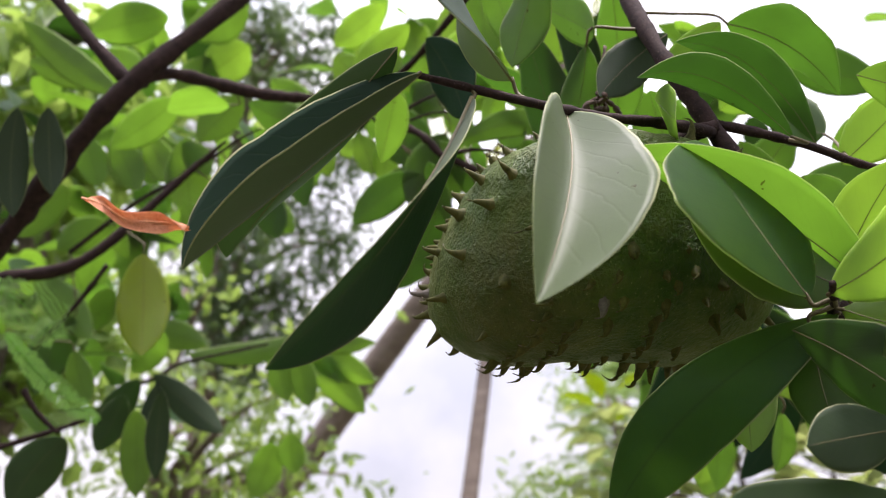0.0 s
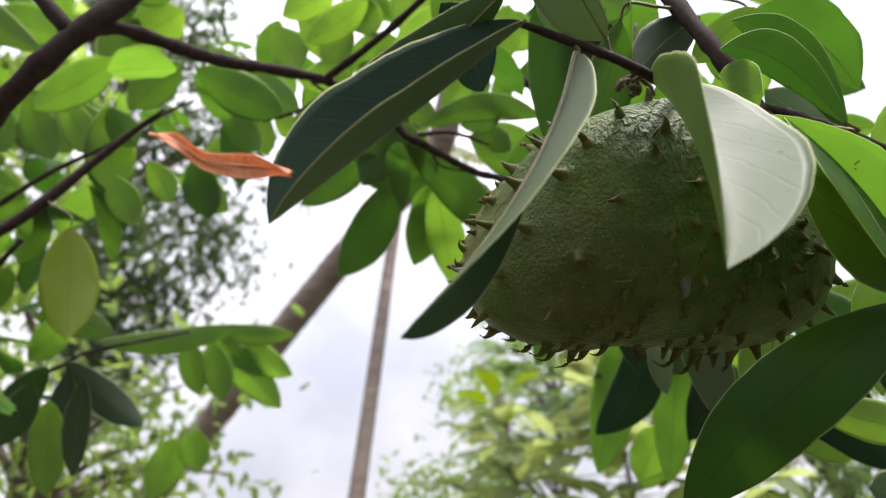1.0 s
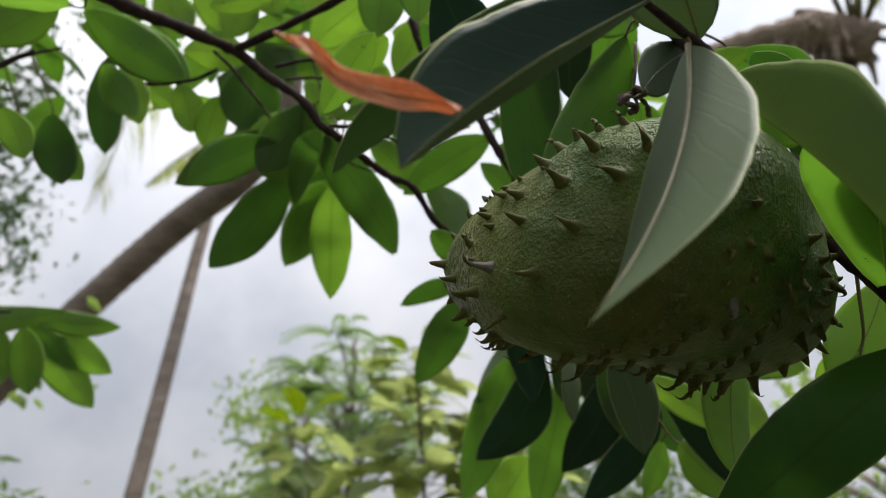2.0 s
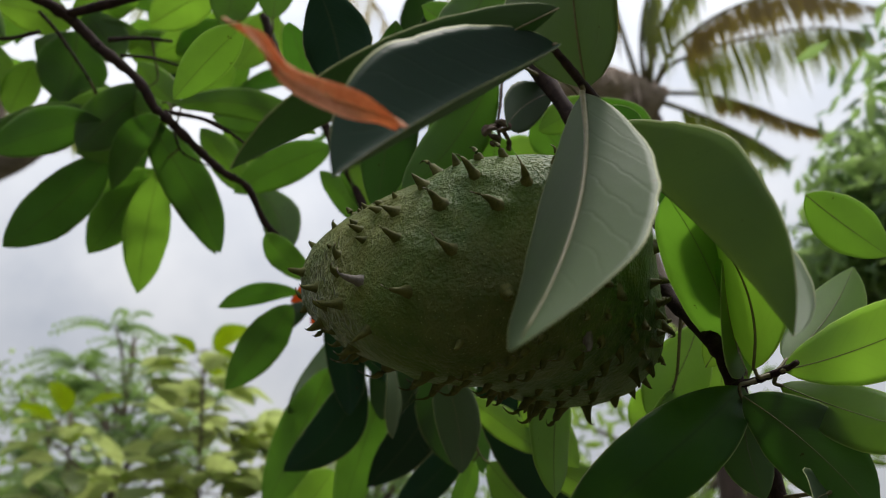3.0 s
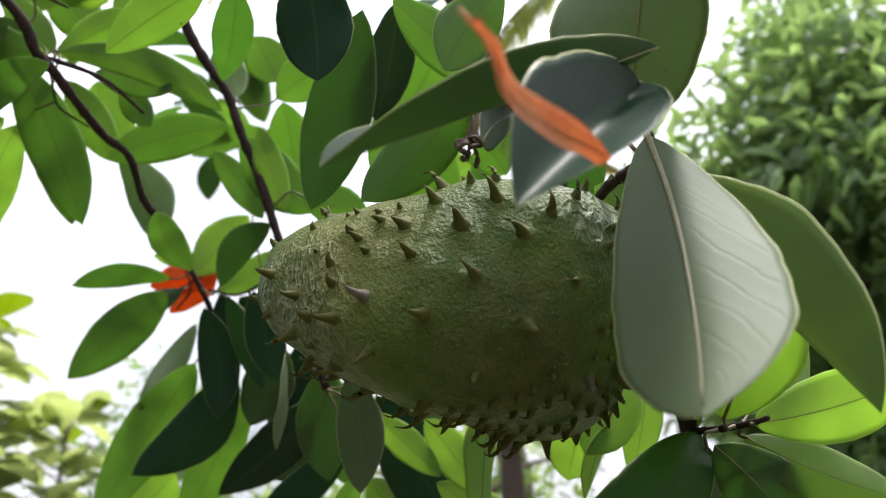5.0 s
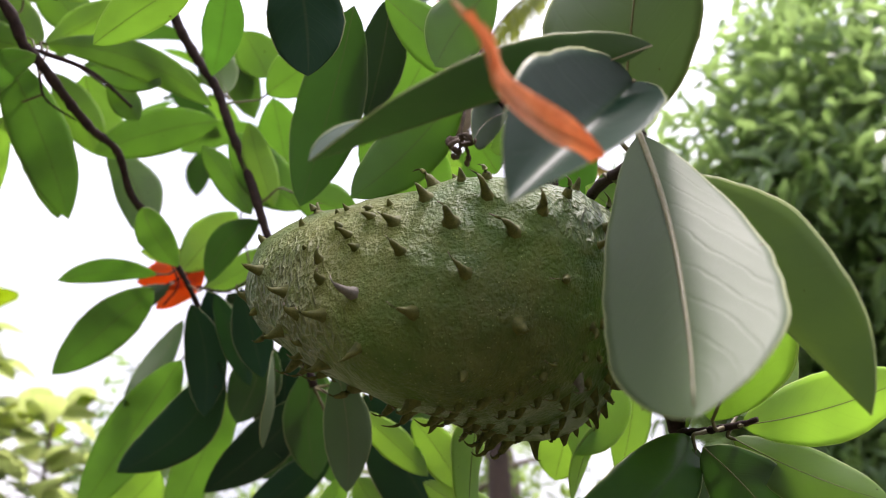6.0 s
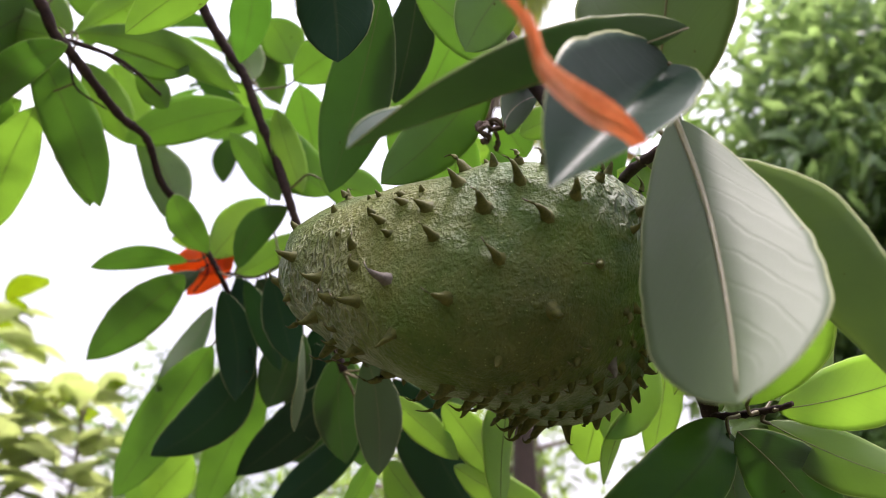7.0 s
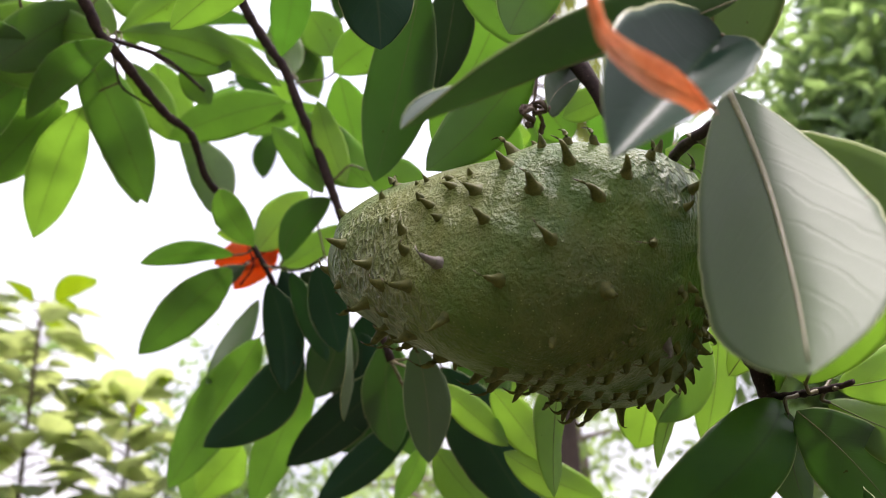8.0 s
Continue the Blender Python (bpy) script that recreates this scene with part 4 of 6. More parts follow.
twig([(-0.614, 1.180, 2.004), (-0.511, 1.152, 2.074), (-0.424, 1.134, 2.118), (-0.338, 1.114, 2.169), (-0.303, 1.107, 2.185)], 0.0042, 0.0016, "twig", 41)
twig([(0.227, 1.009, 1.883), (0.244, 0.985, 1.889), (0.259, 0.956, 1.907)], 0.0012, 0.001, "twig", 43)
twig([(0.241, 0.976, 1.908), (0.252, 0.976, 1.888), (0.249, 0.993, 1.867)], 0.0012, 0.001, "twig", 44)
twig([(0.265, 0.961, 1.888), (0.287, 0.937, 1.884), (0.301, 0.911, 1.898)], 0.0018, 0.0014, "twig", 45)

# ---- leaves ----
leaf((0.0152, 0.3427, 1.7602), (-0.0931, 0.3446, 1.6572), 0.0659, (-0.55, -0.74, 0.37), -0.009, 48, twist=-9, sway=0.003, full=0.62, hook=0.019, nl=34, nw=8, age_shade=0.96, pale=0.75, label="dark glossy leaf folded along its midrib")
leaf((0.005, 0.330, 1.767), (-0.097, 0.417, 1.691), 0.050, (-0.40, 0.29, 0.87), -0.004, 28, twist=65, sway=0.005, nl=34, nw=8, full=0.75, age_shade=0.9, pale=0.25)
leaf((0.0418, 0.3521, 1.7512), (-0.0412, 0.3177, 1.6017), 0.0670, (0.88, 0.08, -0.46), 0.057, 15, twist=-20, sway=-0.027, full=0.62, hook=-0.017, nl=34, nw=8, wave=0.012, age_shade=0.92, pale=0.9, rib=1.5, label="hanging leaf with a pale grey-green underside")
leaf((0.0924, 0.3914, 1.7663), (0.0654, 0.2855, 1.6200), 0.0844, (-0.44, 0.77, -0.47), -0.034, -48, twist=4, sway=-0.029, full=0.59, hook=-0.002, nl=34, nw=8, wave=0.016, age_shade=0.9, pale=0.9, olive=0.6, rib=0.6, label="hanging leaf whose pale underside shines")
leaf((0.229, 0.409, 1.655), (0.116, 0.472, 1.555), 0.048, (-0.51, -0.86, 0.04), 0.233, -15, twist=53, sway=-0.008, nl=34, nw=8, full=0.50, age_shade=0.72)
leaf((0.2056, 0.3860, 1.6563), (0.1612, 0.3868, 1.7452), 0.1347, (0.53, -0.70, 0.48), 0.074, -0, twist=-1, sway=0.241, full=0.51, hook=0.020, nl=34, nw=8, age_shade=0.15)
leaf((0.2422, 0.4144, 1.6688), (0.1429, 0.3570, 1.6948), 0.0480, (-0.49, 0.87, 0.03), 0.023, 12, sway=-0.022, nl=34, nw=8, age_shade=0.4)
leaf((0.0629, 0.3676, 1.7716), (0.0208, 0.3170, 1.8960), 0.0968, (0.67, 0.12, -0.74), -0.079, -16, twist=72, sway=0.066, full=0.39, hook=0.000, nl=30, nw=7, age_shade=0.93, pale=0.8, olive=0.3, wave=0.02, label="broad hanging leaf with a grey-green underside")
leaf((0.210, 0.372, 1.653), (0.234, 0.284, 1.674), 0.040, (0.93, 0.30, 0.21), 0.03, 10, age_shade=0, sway=0.042, wave=0.039, twist=-5)
leaf((0.218, 0.380, 1.648), (0.249, 0.309, 1.611), 0.037, (0.89, 0.45, -0.11), 0.03, 18, age_shade=0.1, sway=0.026, wave=0.029, twist=-10)
leaf((0.198, 0.391, 1.641), (0.251, 0.357, 1.578), 0.047, (0.78, 0.46, 0.41), 0.03, 14, age_shade=0.85, sway=-0.041, wave=0.011, twist=7)
leaf((0.211, 0.400, 1.644), (0.216, 0.399, 1.588), 0.033, (0.50, 0.87, 0.04), 0.03, 14, age_shade=0.8, sway=0.045, wave=0.035, twist=2)
leaf((0.2613, 0.4253, 1.6681), (0.1175, 0.3651, 1.7289), 0.0504, (0.25, 0.27, 0.93), 0.062, 15, twist=13, sway=0.020, full=0.55, hook=-0.008, age_shade=0.5, wave=0.018)
leaf((0.223, 0.377, 1.662), (0.283, 0.355, 1.728), 0.039, (0.68, 0.60, -0.42), 0.04, 14, age_shade=0.1, sway=0.041, wave=0.022, twist=18)
leaf((0.287, 0.474, 1.724), (0.255, 0.501, 1.656), 0.046, (0.77, 0.62, 0.32), 0.02, 8, age_shade=0, sway=-0.048, wave=0.034, twist=10)
leaf((0.317, 0.473, 1.743), (0.321, 0.497, 1.648), 0.030, (0.91, 0.39, 0.13), 0.02, 8, age_shade=0.1, sway=-0.035, wave=0.020, twist=0)
leaf((0.233, 0.351, 1.761), (0.278, 0.331, 1.726), 0.033, (0.67, 0.45, 0.59), 0.06, 10, sway=0.016, wave=0.029, twist=2)
leaf((0.2369, 0.4448, 1.7793), (0.1337, 0.3922, 1.7886), 0.0294, (-0.03, 0.23, 0.97), 0.210, 20, twist=0, sway=0.009, full=0.52, hook=0.006, age_shade=0.85, wave=0.018)
leaf((0.2761, 0.5015, 1.8066), (0.1704, 0.4362, 1.8458), 0.0337, (0.23, 0.23, 0.94), 0.194, 20, twist=10, sway=0.014, full=0.53, hook=-0.007, age_shade=0.85, wave=0.028)
leaf((0.2333, 0.5195, 1.9221), (0.3088, 0.5215, 1.8584), 0.0637, (0.55, 0.00, 0.83), 0.076, 13, twist=-20, sway=-0.063, full=0.46, hook=0.009, age_shade=0.75, wave=0.036)
leaf((0.321, 0.638, 1.981), (0.417, 0.655, 1.953), 0.044, (0.08, 0.72, 0.69), 0.05, 10, age_shade=0.75, sway=0.039, wave=0.023, twist=16)
leaf((0.289, 0.499, 1.789), (0.323, 0.456, 1.819), 0.040, (0.52, 0.72, 0.45), 0.05, 10, age_shade=0.1, sway=0.012, wave=0.011, twist=10)
leaf((0.245, 0.444, 1.678), (0.264, 0.381, 1.730), 0.039, (0.61, 0.60, 0.52), 0.05, 10, age_shade=0, sway=-0.046, wave=0.032, twist=-1)
leaf((0.307, 0.553, 1.843), (0.288, 0.610, 1.914), 0.041, (0.87, 0.47, -0.13), 0.05, 10, age_shade=0.7, sway=-0.037, wave=0.040, twist=-10)
leaf((0.290, 0.564, 1.814), (0.311, 0.580, 1.779), 0.051, (0.38, 0.74, 0.55), 0.05, 10, age_shade=0.6, sway=0.050, wave=0.021, twist=9)
leaf((0.237, 0.564, 1.702), (0.227, 0.569, 1.608), 0.049, (-0.11, 0.99, 0.07), 0.03, 10, age_shade=0.25, sway=0.016, wave=0.032, twist=0)
leaf((0.270, 0.489, 1.678), (0.266, 0.509, 1.627), 0.024, (0.01, 0.93, 0.37), 0.03, 10, age_shade=0.1, sway=0.012, wave=0.014, twist=9)
leaf((0.232, 0.372, 1.590), (0.181, 0.352, 1.579), 0.030, (-0.36, 0.93, -0.03), 0.03, 10, age_shade=0.9, sway=0.006, wave=0.034, twist=5)
leaf((0.242, 0.385, 1.557), (0.148, 0.359, 1.557), 0.033, (-0.27, 0.96, 0.10), 0.05, 10, age_shade=0.85, sway=-0.047, wave=0.043, twist=-18)
leaf((0.183, 0.502, 1.900), (0.130, 0.500, 1.846), 0.036, (-0.20, 0.97, 0.15), 0.05, 10, age_shade=0.95, sway=0.040, wave=0.015, twist=0)
leaf((0.223, 0.607, 1.807), (0.182, 0.569, 1.895), 0.063, (0.31, 0.81, 0.49), 0.05, 10, age_shade=0.6, sway=-0.044, wave=0.019, twist=-2)
leaf((0.255, 0.588, 1.858), (0.287, 0.615, 1.795), 0.036, (0.36, 0.77, 0.52), 0.05, 10, age_shade=0.6, sway=-0.016, wave=0.034, twist=11)
leaf((0.043, 1.018, 2.037), (0.134, 1.038, 1.940), 0.051, (0.35, 0.80, 0.49), 0.031, 10, sway=-0.091, age_shade=0.65, rib=0.3, wave=0.011, twist=-15)
leaf((0.044, 1.015, 2.013), (0.092, 1.190, 1.925), 0.057, (0.22, 0.40, 0.89), 0.031, 10, sway=0.017, age_shade=0.2, rib=0.3, wave=0.029, twist=-10)
leaf((0.193, 0.867, 2.033), (0.123, 0.975, 1.995), 0.050, (0.58, 0.58, 0.57), 0.050, 8, sway=0.039, age_shade=0.6, rib=0.3, wave=0.019, twist=8)
leaf((0.187, 1.068, 2.067), (0.193, 0.968, 1.927), 0.054, (0.86, 0.43, -0.29), 0.045, 10, sway=-0.073, age_shade=0.5, rib=0.3, wave=0.019, twist=11)
leaf((0.225, 0.833, 1.925), (0.181, 0.871, 1.998), 0.032, (0.81, 0.54, 0.22), 0.041, 10, sway=0.015, age_shade=0.55, rib=0.3, wave=0.040, twist=-9)
leaf((0.015, 0.898, 2.033), (0.140, 0.807, 1.999), 0.035, (0.58, 0.62, 0.53), 0.039, 10, sway=-0.101, age_shade=0.5, rib=0.3, wave=0.027, twist=-12)
leaf((0.066, 0.922, 2.052), (0.099, 0.833, 2.010), 0.036, (0.94, 0.32, 0.08), 0.04, 10, age_shade=0.6, rib=0.3, sway=-0.035, wave=0.037, twist=14)
leaf((0.042, 0.966, 2.077), (0.067, 0.883, 2.108), 0.047, (0.74, 0.42, 0.53), 0.04, 22, rib=0.3, sway=-0.002, wave=0.028, twist=-13)
leaf((0.041, 0.966, 2.080), (-0.009, 0.990, 2.134), 0.041, (0.66, 0.69, 0.30), 0.04, 12, rib=0.3, sway=-0.039, wave=0.027, twist=2)
leaf((0.027, 0.945, 2.060), (-0.052, 1.091, 2.057), 0.049, (0.65, 0.37, 0.66), 0.04, 12, rib=0.3, sway=0.037, wave=0.015, twist=8)
leaf((0.016, 0.954, 2.066), (-0.064, 1.074, 2.106), 0.046, (0.78, 0.36, 0.51), 0.04, 12, rib=0.3, sway=-0.046, wave=0.019, twist=16)
leaf((-0.012, 0.845, 1.979), (0.001, 1.037, 1.984), 0.036, (0.48, -0.08, 0.88), 0.039, 12, sway=0.062, age_shade=0.75, rib=0.3, wave=0.014, twist=18)
leaf((0.066, 1.110, 2.070), (0.046, 1.229, 2.002), 0.056, (0.41, 0.50, 0.76), 0.038, 12, sway=0.108, rib=0.3, wave=0.036, twist=-18)
leaf((0.061, 1.157, 2.138), (0.031, 1.230, 2.080), 0.056, (0.36, 0.67, 0.65), 0.04, 12, age_shade=0.8, rib=0.3, sway=0.031, wave=0.037, twist=-18)
leaf((0.096, 1.047, 2.113), (0.172, 1.054, 2.043), 0.047, (0.40, 0.77, 0.50), 0.04, 12, rib=0.3, sway=-0.027, wave=0.038, twist=-18)
leaf((0.138, 1.063, 2.143), (0.197, 1.074, 2.070), 0.063, (0.44, 0.76, 0.48), 0.04, 12, rib=0.3, sway=0.041, wave=0.021, twist=7)
leaf((0.113, 0.849, 1.890), (0.207, 0.917, 1.881), 0.034, (-0.27, 0.48, 0.83), 0.04, 12, age_shade=0.6, rib=0.3, sway=0.036, wave=0.036, twist=-9)
leaf((0.244, 0.961, 1.899), (0.277, 0.922, 1.976), 0.052, (0.48, 0.85, 0.22), 0.04, 12, age_shade=0.1, rib=0.3, sway=-0.013, wave=0.028, twist=14)
leaf((0.231, 0.897, 1.867), (0.231, 0.828, 1.920), 0.036, (0.62, 0.48, 0.62), 0.038, 12, sway=-0.125, age_shade=0.85, rib=0.3, wave=0.029, twist=11)
leaf((0.213, 0.959, 1.884), (0.140, 1.023, 1.867), 0.030, (0.31, 0.54, 0.78), 0.066, 12, sway=0.037, age_shade=0.7, rib=0.3, wave=0.017, twist=-16)
leaf((0.263, 0.974, 1.923), (0.224, 1.016, 1.930), 0.023, (0.71, 0.60, 0.37), 0.05, 12, age_shade=0, rib=0.3, sway=0.036, wave=0.036, twist=-12)
leaf((0.184, 0.918, 1.849), (0.177, 1.063, 1.782), 0.052, (0.65, 0.35, 0.68), 0.050, 12, sway=0.006, age_shade=0.7, rib=0.3, wave=0.023, twist=-10)
leaf((0.240, 0.974, 1.884), (0.187, 0.991, 1.833), 0.028, (0.25, 0.97, 0.06), 0.05, 12, age_shade=0.9, rib=0.3, sway=0.025, wave=0.011, twist=18)
leaf((0.323, 1.056, 1.884), (0.246, 1.031, 1.757), 0.033, (0.23, 0.91, -0.36), 0.049, 12, sway=-0.027, age_shade=0.75, rib=0.3, wave=0.022, twist=15)
leaf((0.264, 0.966, 1.804), (0.261, 1.104, 1.651), 0.064, (0.61, 0.60, 0.52), 0.050, 12, sway=0.001, age_shade=0.6, rib=0.3, wave=0.032, twist=-16)
leaf((0.261, 0.896, 1.789), (0.231, 1.000, 1.683), 0.060, (-0.66, -0.62, -0.42), -0.048, -12, sway=0.130, age_shade=0.95, rib=0.3, wave=0.026, twist=6)
leaf((0.217, 0.899, 1.839), (0.262, 0.913, 1.735), 0.043, (-0.56, -0.75, -0.35), -0.050, -12, sway=0.070, age_shade=0.95, rib=0.3, wave=0.018, twist=6)
leaf((0.228, 0.878, 1.850), (0.280, 0.871, 1.764), 0.028, (-0.60, -0.73, -0.33), -0.051, -12, sway=0.006, age_shade=0.9, rib=0.3, wave=0.025, twist=14)
leaf((0.325, 0.942, 1.782), (0.328, 1.036, 1.631), 0.054, (0.64, 0.65, 0.42), 0.050, 12, sway=0.019, age_shade=0.55, rib=0.3, wave=0.037, twist=6)
leaf((0.308, 0.816, 1.750), (0.346, 1.004, 1.677), 0.056, (-0.74, -0.11, -0.67), -0.049, -12, sway=0.032, age_shade=1, rib=0.3, wave=0.042, twist=2)
leaf((0.363, 0.822, 1.717), (0.325, 0.923, 1.631), 0.042, (-0.77, -0.55, -0.33), -0.051, -12, sway=0.021, age_shade=0.95, rib=0.3, wave=0.022, twist=8)
leaf((0.225, 0.782, 1.772), (0.248, 0.807, 1.691), 0.043, (-0.59, 0.81, 0.07), -0.059, 12, sway=-0.011, age_shade=0.95, pale=0.9, rib=0.3, wave=0.022, twist=-18)
leaf((0.347, 0.865, 1.810), (0.415, 0.867, 1.683), 0.059, (0.64, 0.68, 0.36), 0.05, 12, age_shade=0.75, rib=0.3, sway=0.002, wave=0.039, twist=5)
leaf((0.219, 0.694, 1.737), (0.256, 0.709, 1.646), 0.042, (0.68, 0.63, 0.38), 0.050, 14, sway=-0.045, age_shade=0.93, pale=0.5, rib=0.3, wave=0.031, twist=12)
leaf((0.290, 0.726, 1.738), (0.393, 0.692, 1.604), 0.068, (-0.67, -0.66, -0.35), -0.05, -12, age_shade=0.95, rib=0.3, sway=-0.004, wave=0.017, twist=7)
leaf((0.254, 0.702, 1.712), (0.311, 0.667, 1.663), 0.029, (0.67, 0.68, 0.29), 0.05, 12, age_shade=0, rib=0.3, sway=-0.015, wave=0.034, twist=-5)
leaf((0.287, 0.666, 1.708), (0.336, 0.646, 1.651), 0.036, (0.68, 0.64, 0.36), 0.05, 12, age_shade=0, rib=0.3, sway=-0.019, wave=0.030, twist=14)
leaf((0.310, 0.671, 1.658), (0.379, 0.614, 1.621), 0.035, (0.69, 0.69, 0.22), 0.05, 12, age_shade=0, rib=0.3, sway=0.039, wave=0.040, twist=-2)
leaf((0.325, 0.776, 1.675), (0.324, 0.810, 1.625), 0.026, (0.76, 0.54, 0.35), 0.05, 25, age_shade=0.5, rib=0.3, sway=-0.028, wave=0.025, twist=9)
leaf((0.390, 0.817, 1.676), (0.455, 0.771, 1.628), 0.035, (0.66, 0.72, 0.22), 0.05, 12, rib=0.3, sway=-0.033, wave=0.026, twist=6)
leaf((0.362, 0.714, 1.756), (0.379, 0.725, 1.708), 0.033, (0.19, 0.94, 0.28), 0.05, 12, age_shade=0.7, rib=0.3, sway=-0.039, wave=0.015, twist=1)
leaf((0.421, 0.821, 1.793), (0.499, 0.752, 1.759), 0.057, (0.71, 0.65, 0.28), 0.05, 12, age_shade=0.3, rib=0.3, sway=-0.044, wave=0.043, twist=11)
leaf((0.394, 0.927, 1.757), (0.393, 0.968, 1.696), 0.079, (-0.70, -0.60, -0.39), -0.05, -12, age_shade=0.9, rib=0.3, sway=0.034, wave=0.034, twist=-12)
leaf((0.369, 1.155, 1.710), (0.359, 1.211, 1.642), 0.066, (0.65, 0.63, 0.43), 0.05, 12, rib=0.3, sway=0.055, wave=0.010, twist=9)
leaf((-0.010, 1.037, 2.029), (-0.083, 1.134, 1.923), 0.066, (0.23, 0.79, 0.56), 0.05, 10, age_shade=0.75, rib=0.3, sway=-0.035, wave=0.039, twist=-5)
leaf((0.049, 1.098, 2.057), (0.030, 1.228, 1.980), 0.066, (0.31, 0.52, 0.80), 0.04, 10, age_shade=0.5, rib=0.3, sway=-0.023, wave=0.030, twist=6)
leaf((-0.040, 1.015, 2.067), (-0.141, 1.112, 2.022), 0.052, (0.37, 0.67, 0.64), 0.05, 10, age_shade=0.6, rib=0.3, sway=0.003, wave=0.028, twist=-15)
leaf((-0.001, 0.947, 2.079), (-0.054, 0.988, 1.995), 0.059, (0.08, 0.92, 0.39), 0.05, 10, age_shade=0.6, rib=0.3, sway=0.012, wave=0.044, twist=-14)
leaf((-0.049, 0.678, 1.890), (-0.028, 0.608, 1.926), 0.035, (0.35, 0.50, 0.79), 0.05, 20, rib=0.3, sway=-0.016, wave=0.016, twist=-6)
leaf((0.000, 0.948, 2.038), (0.127, 1.003, 1.927), 0.057, (0.14, 0.81, 0.56), 0.05, 10, age_shade=0.65, rib=0.3, sway=-0.033, wave=0.027, twist=-13)
leaf((0.028, 0.655, 1.989), (0.113, 0.776, 2.005), 0.035, (-0.05, -0.11, 0.99), 0.030, 10, sway=-0.015, age_shade=0.8, rib=0.3, wave=0.039, twist=4)
leaf((0.001, 0.552, 1.938), (0.033, 0.562, 1.866), 0.051, (-0.67, -0.63, -0.39), -0.03, -10, age_shade=1, rib=0.3, sway=0.038, wave=0.037, twist=-1)
leaf((0.082, 0.573, 1.964), (0.119, 0.650, 1.835), 0.053, (0.60, 0.60, 0.53), 0.030, 10, sway=-0.014, age_shade=0.85, rib=0.3, wave=0.032, twist=-14)
leaf((0.124, 0.503, 1.893), (0.093, 0.574, 1.808), 0.045, (0.64, 0.69, 0.34), 0.052, 10, sway=-0.049, age_shade=0.68, rib=0.3, wave=0.032, twist=-3)
leaf((0.109, 0.561, 1.986), (0.140, 0.607, 1.910), 0.039, (0.62, 0.53, 0.58), 0.03, 10, age_shade=0.95, rib=0.3, sway=-0.024, wave=0.041, twist=18)
leaf((0.152, 0.541, 1.989), (0.163, 0.631, 1.884), 0.050, (0.65, 0.55, 0.53), 0.03, 10, age_shade=0.6, rib=0.3, sway=-0.026, wave=0.043, twist=0)
leaf((0.094, 0.554, 1.972), (0.129, 0.494, 1.896), 0.040, (0.94, 0.17, 0.30), 0.03, 10, age_shade=0.6, rib=0.3, sway=0.015, wave=0.017, twist=12)
leaf((0.089, 0.456, 1.926), (0.068, 0.487, 1.863), 0.042, (0.59, 0.78, 0.20), 0.03, 10, age_shade=0.6, rib=0.3, sway=0.049, wave=0.038, twist=13)
leaf((0.184, 0.832, 2.001), (0.256, 0.792, 1.932), 0.055, (0.70, 0.60, 0.38), 0.03, 10, age_shade=0.6, rib=0.3, sway=0.044, wave=0.024, twist=-2)
leaf((0.200, 0.804, 2.067), (0.168, 0.813, 2.111), 0.048, (0.70, 0.60, 0.39), 0.03, 10, age_shade=0.5, rib=0.3, sway=0.028, wave=0.020, twist=17)
leaf((0.194, 0.795, 2.039), (0.196, 0.717, 2.052), 0.051, (0.64, 0.14, 0.76), 0.03, 10, age_shade=0.55, rib=0.3, sway=-0.033, wave=0.013, twist=15)
leaf((0.199, 0.867, 2.073), (0.190, 0.907, 2.157), 0.045, (0.85, 0.50, -0.15), 0.03, 10, rib=0.3, sway=0.001, wave=0.024, twist=17)
leaf((0.210, 0.804, 2.048), (0.289, 0.835, 1.959), 0.058, (0.48, 0.60, 0.64), 0.03, 10, age_shade=0.6, rib=0.3, sway=0.006, wave=0.040, twist=-14)
leaf((0.219, 0.771, 1.929), (0.268, 0.725, 1.909), 0.044, (0.70, 0.57, 0.44), 0.03, 10, age_shade=0.6, rib=0.3, sway=-0.022, wave=0.026, twist=-14)
leaf((0.282, 0.913, 1.981), (0.285, 0.882, 2.024), 0.046, (0.57, 0.68, 0.46), 0.03, 10, rib=0.3, sway=-0.023, wave=0.025, twist=11)
leaf((0.276, 0.689, 1.950), (0.315, 0.635, 1.961), 0.050, (0.65, 0.58, 0.49), 0.03, 10, age_shade=0.2, rib=0.3, sway=-0.013, wave=0.024, twist=1)
leaf((0.218, 0.488, 1.899), (0.180, 0.518, 1.871), 0.027, (0.20, 0.79, 0.58), 0.08, 10, rib=0.3, sway=-0.007, wave=0.020, twist=12)
leaf((0.235, 0.545, 1.885), (0.211, 0.554, 1.914), 0.037, (0.76, 0.43, 0.49), 0.03, 10, age_shade=0.6, rib=0.3, sway=-0.004, wave=0.030, twist=4)
leaf((0.152, 0.430, 1.799), (0.152, 0.389, 1.760), 0.033, (0.99, -0.11, 0.10), 0.03, 10, rib=0.3, sway=0.049, wave=0.024, twist=0)
leaf((0.414, 0.684, 1.881), (0.330, 0.717, 1.842), 0.052, (0.30, 0.65, 0.70), 0.04, 12, age_shade=0.7, sway=0.03, wave=0.03)
leaf((0.322, 0.641, 1.896), (0.293, 0.676, 1.858), 0.040, (0.25, 0.64, 0.73), 0.04, 12, age_shade=0.5, sway=0.03, wave=0.03)
leaf((0.450, 0.695, 1.938), (0.389, 0.719, 1.924), 0.040, (0.32, 0.60, 0.73), 0.04, 12, age_shade=0.4, sway=0.03, wave=0.03)
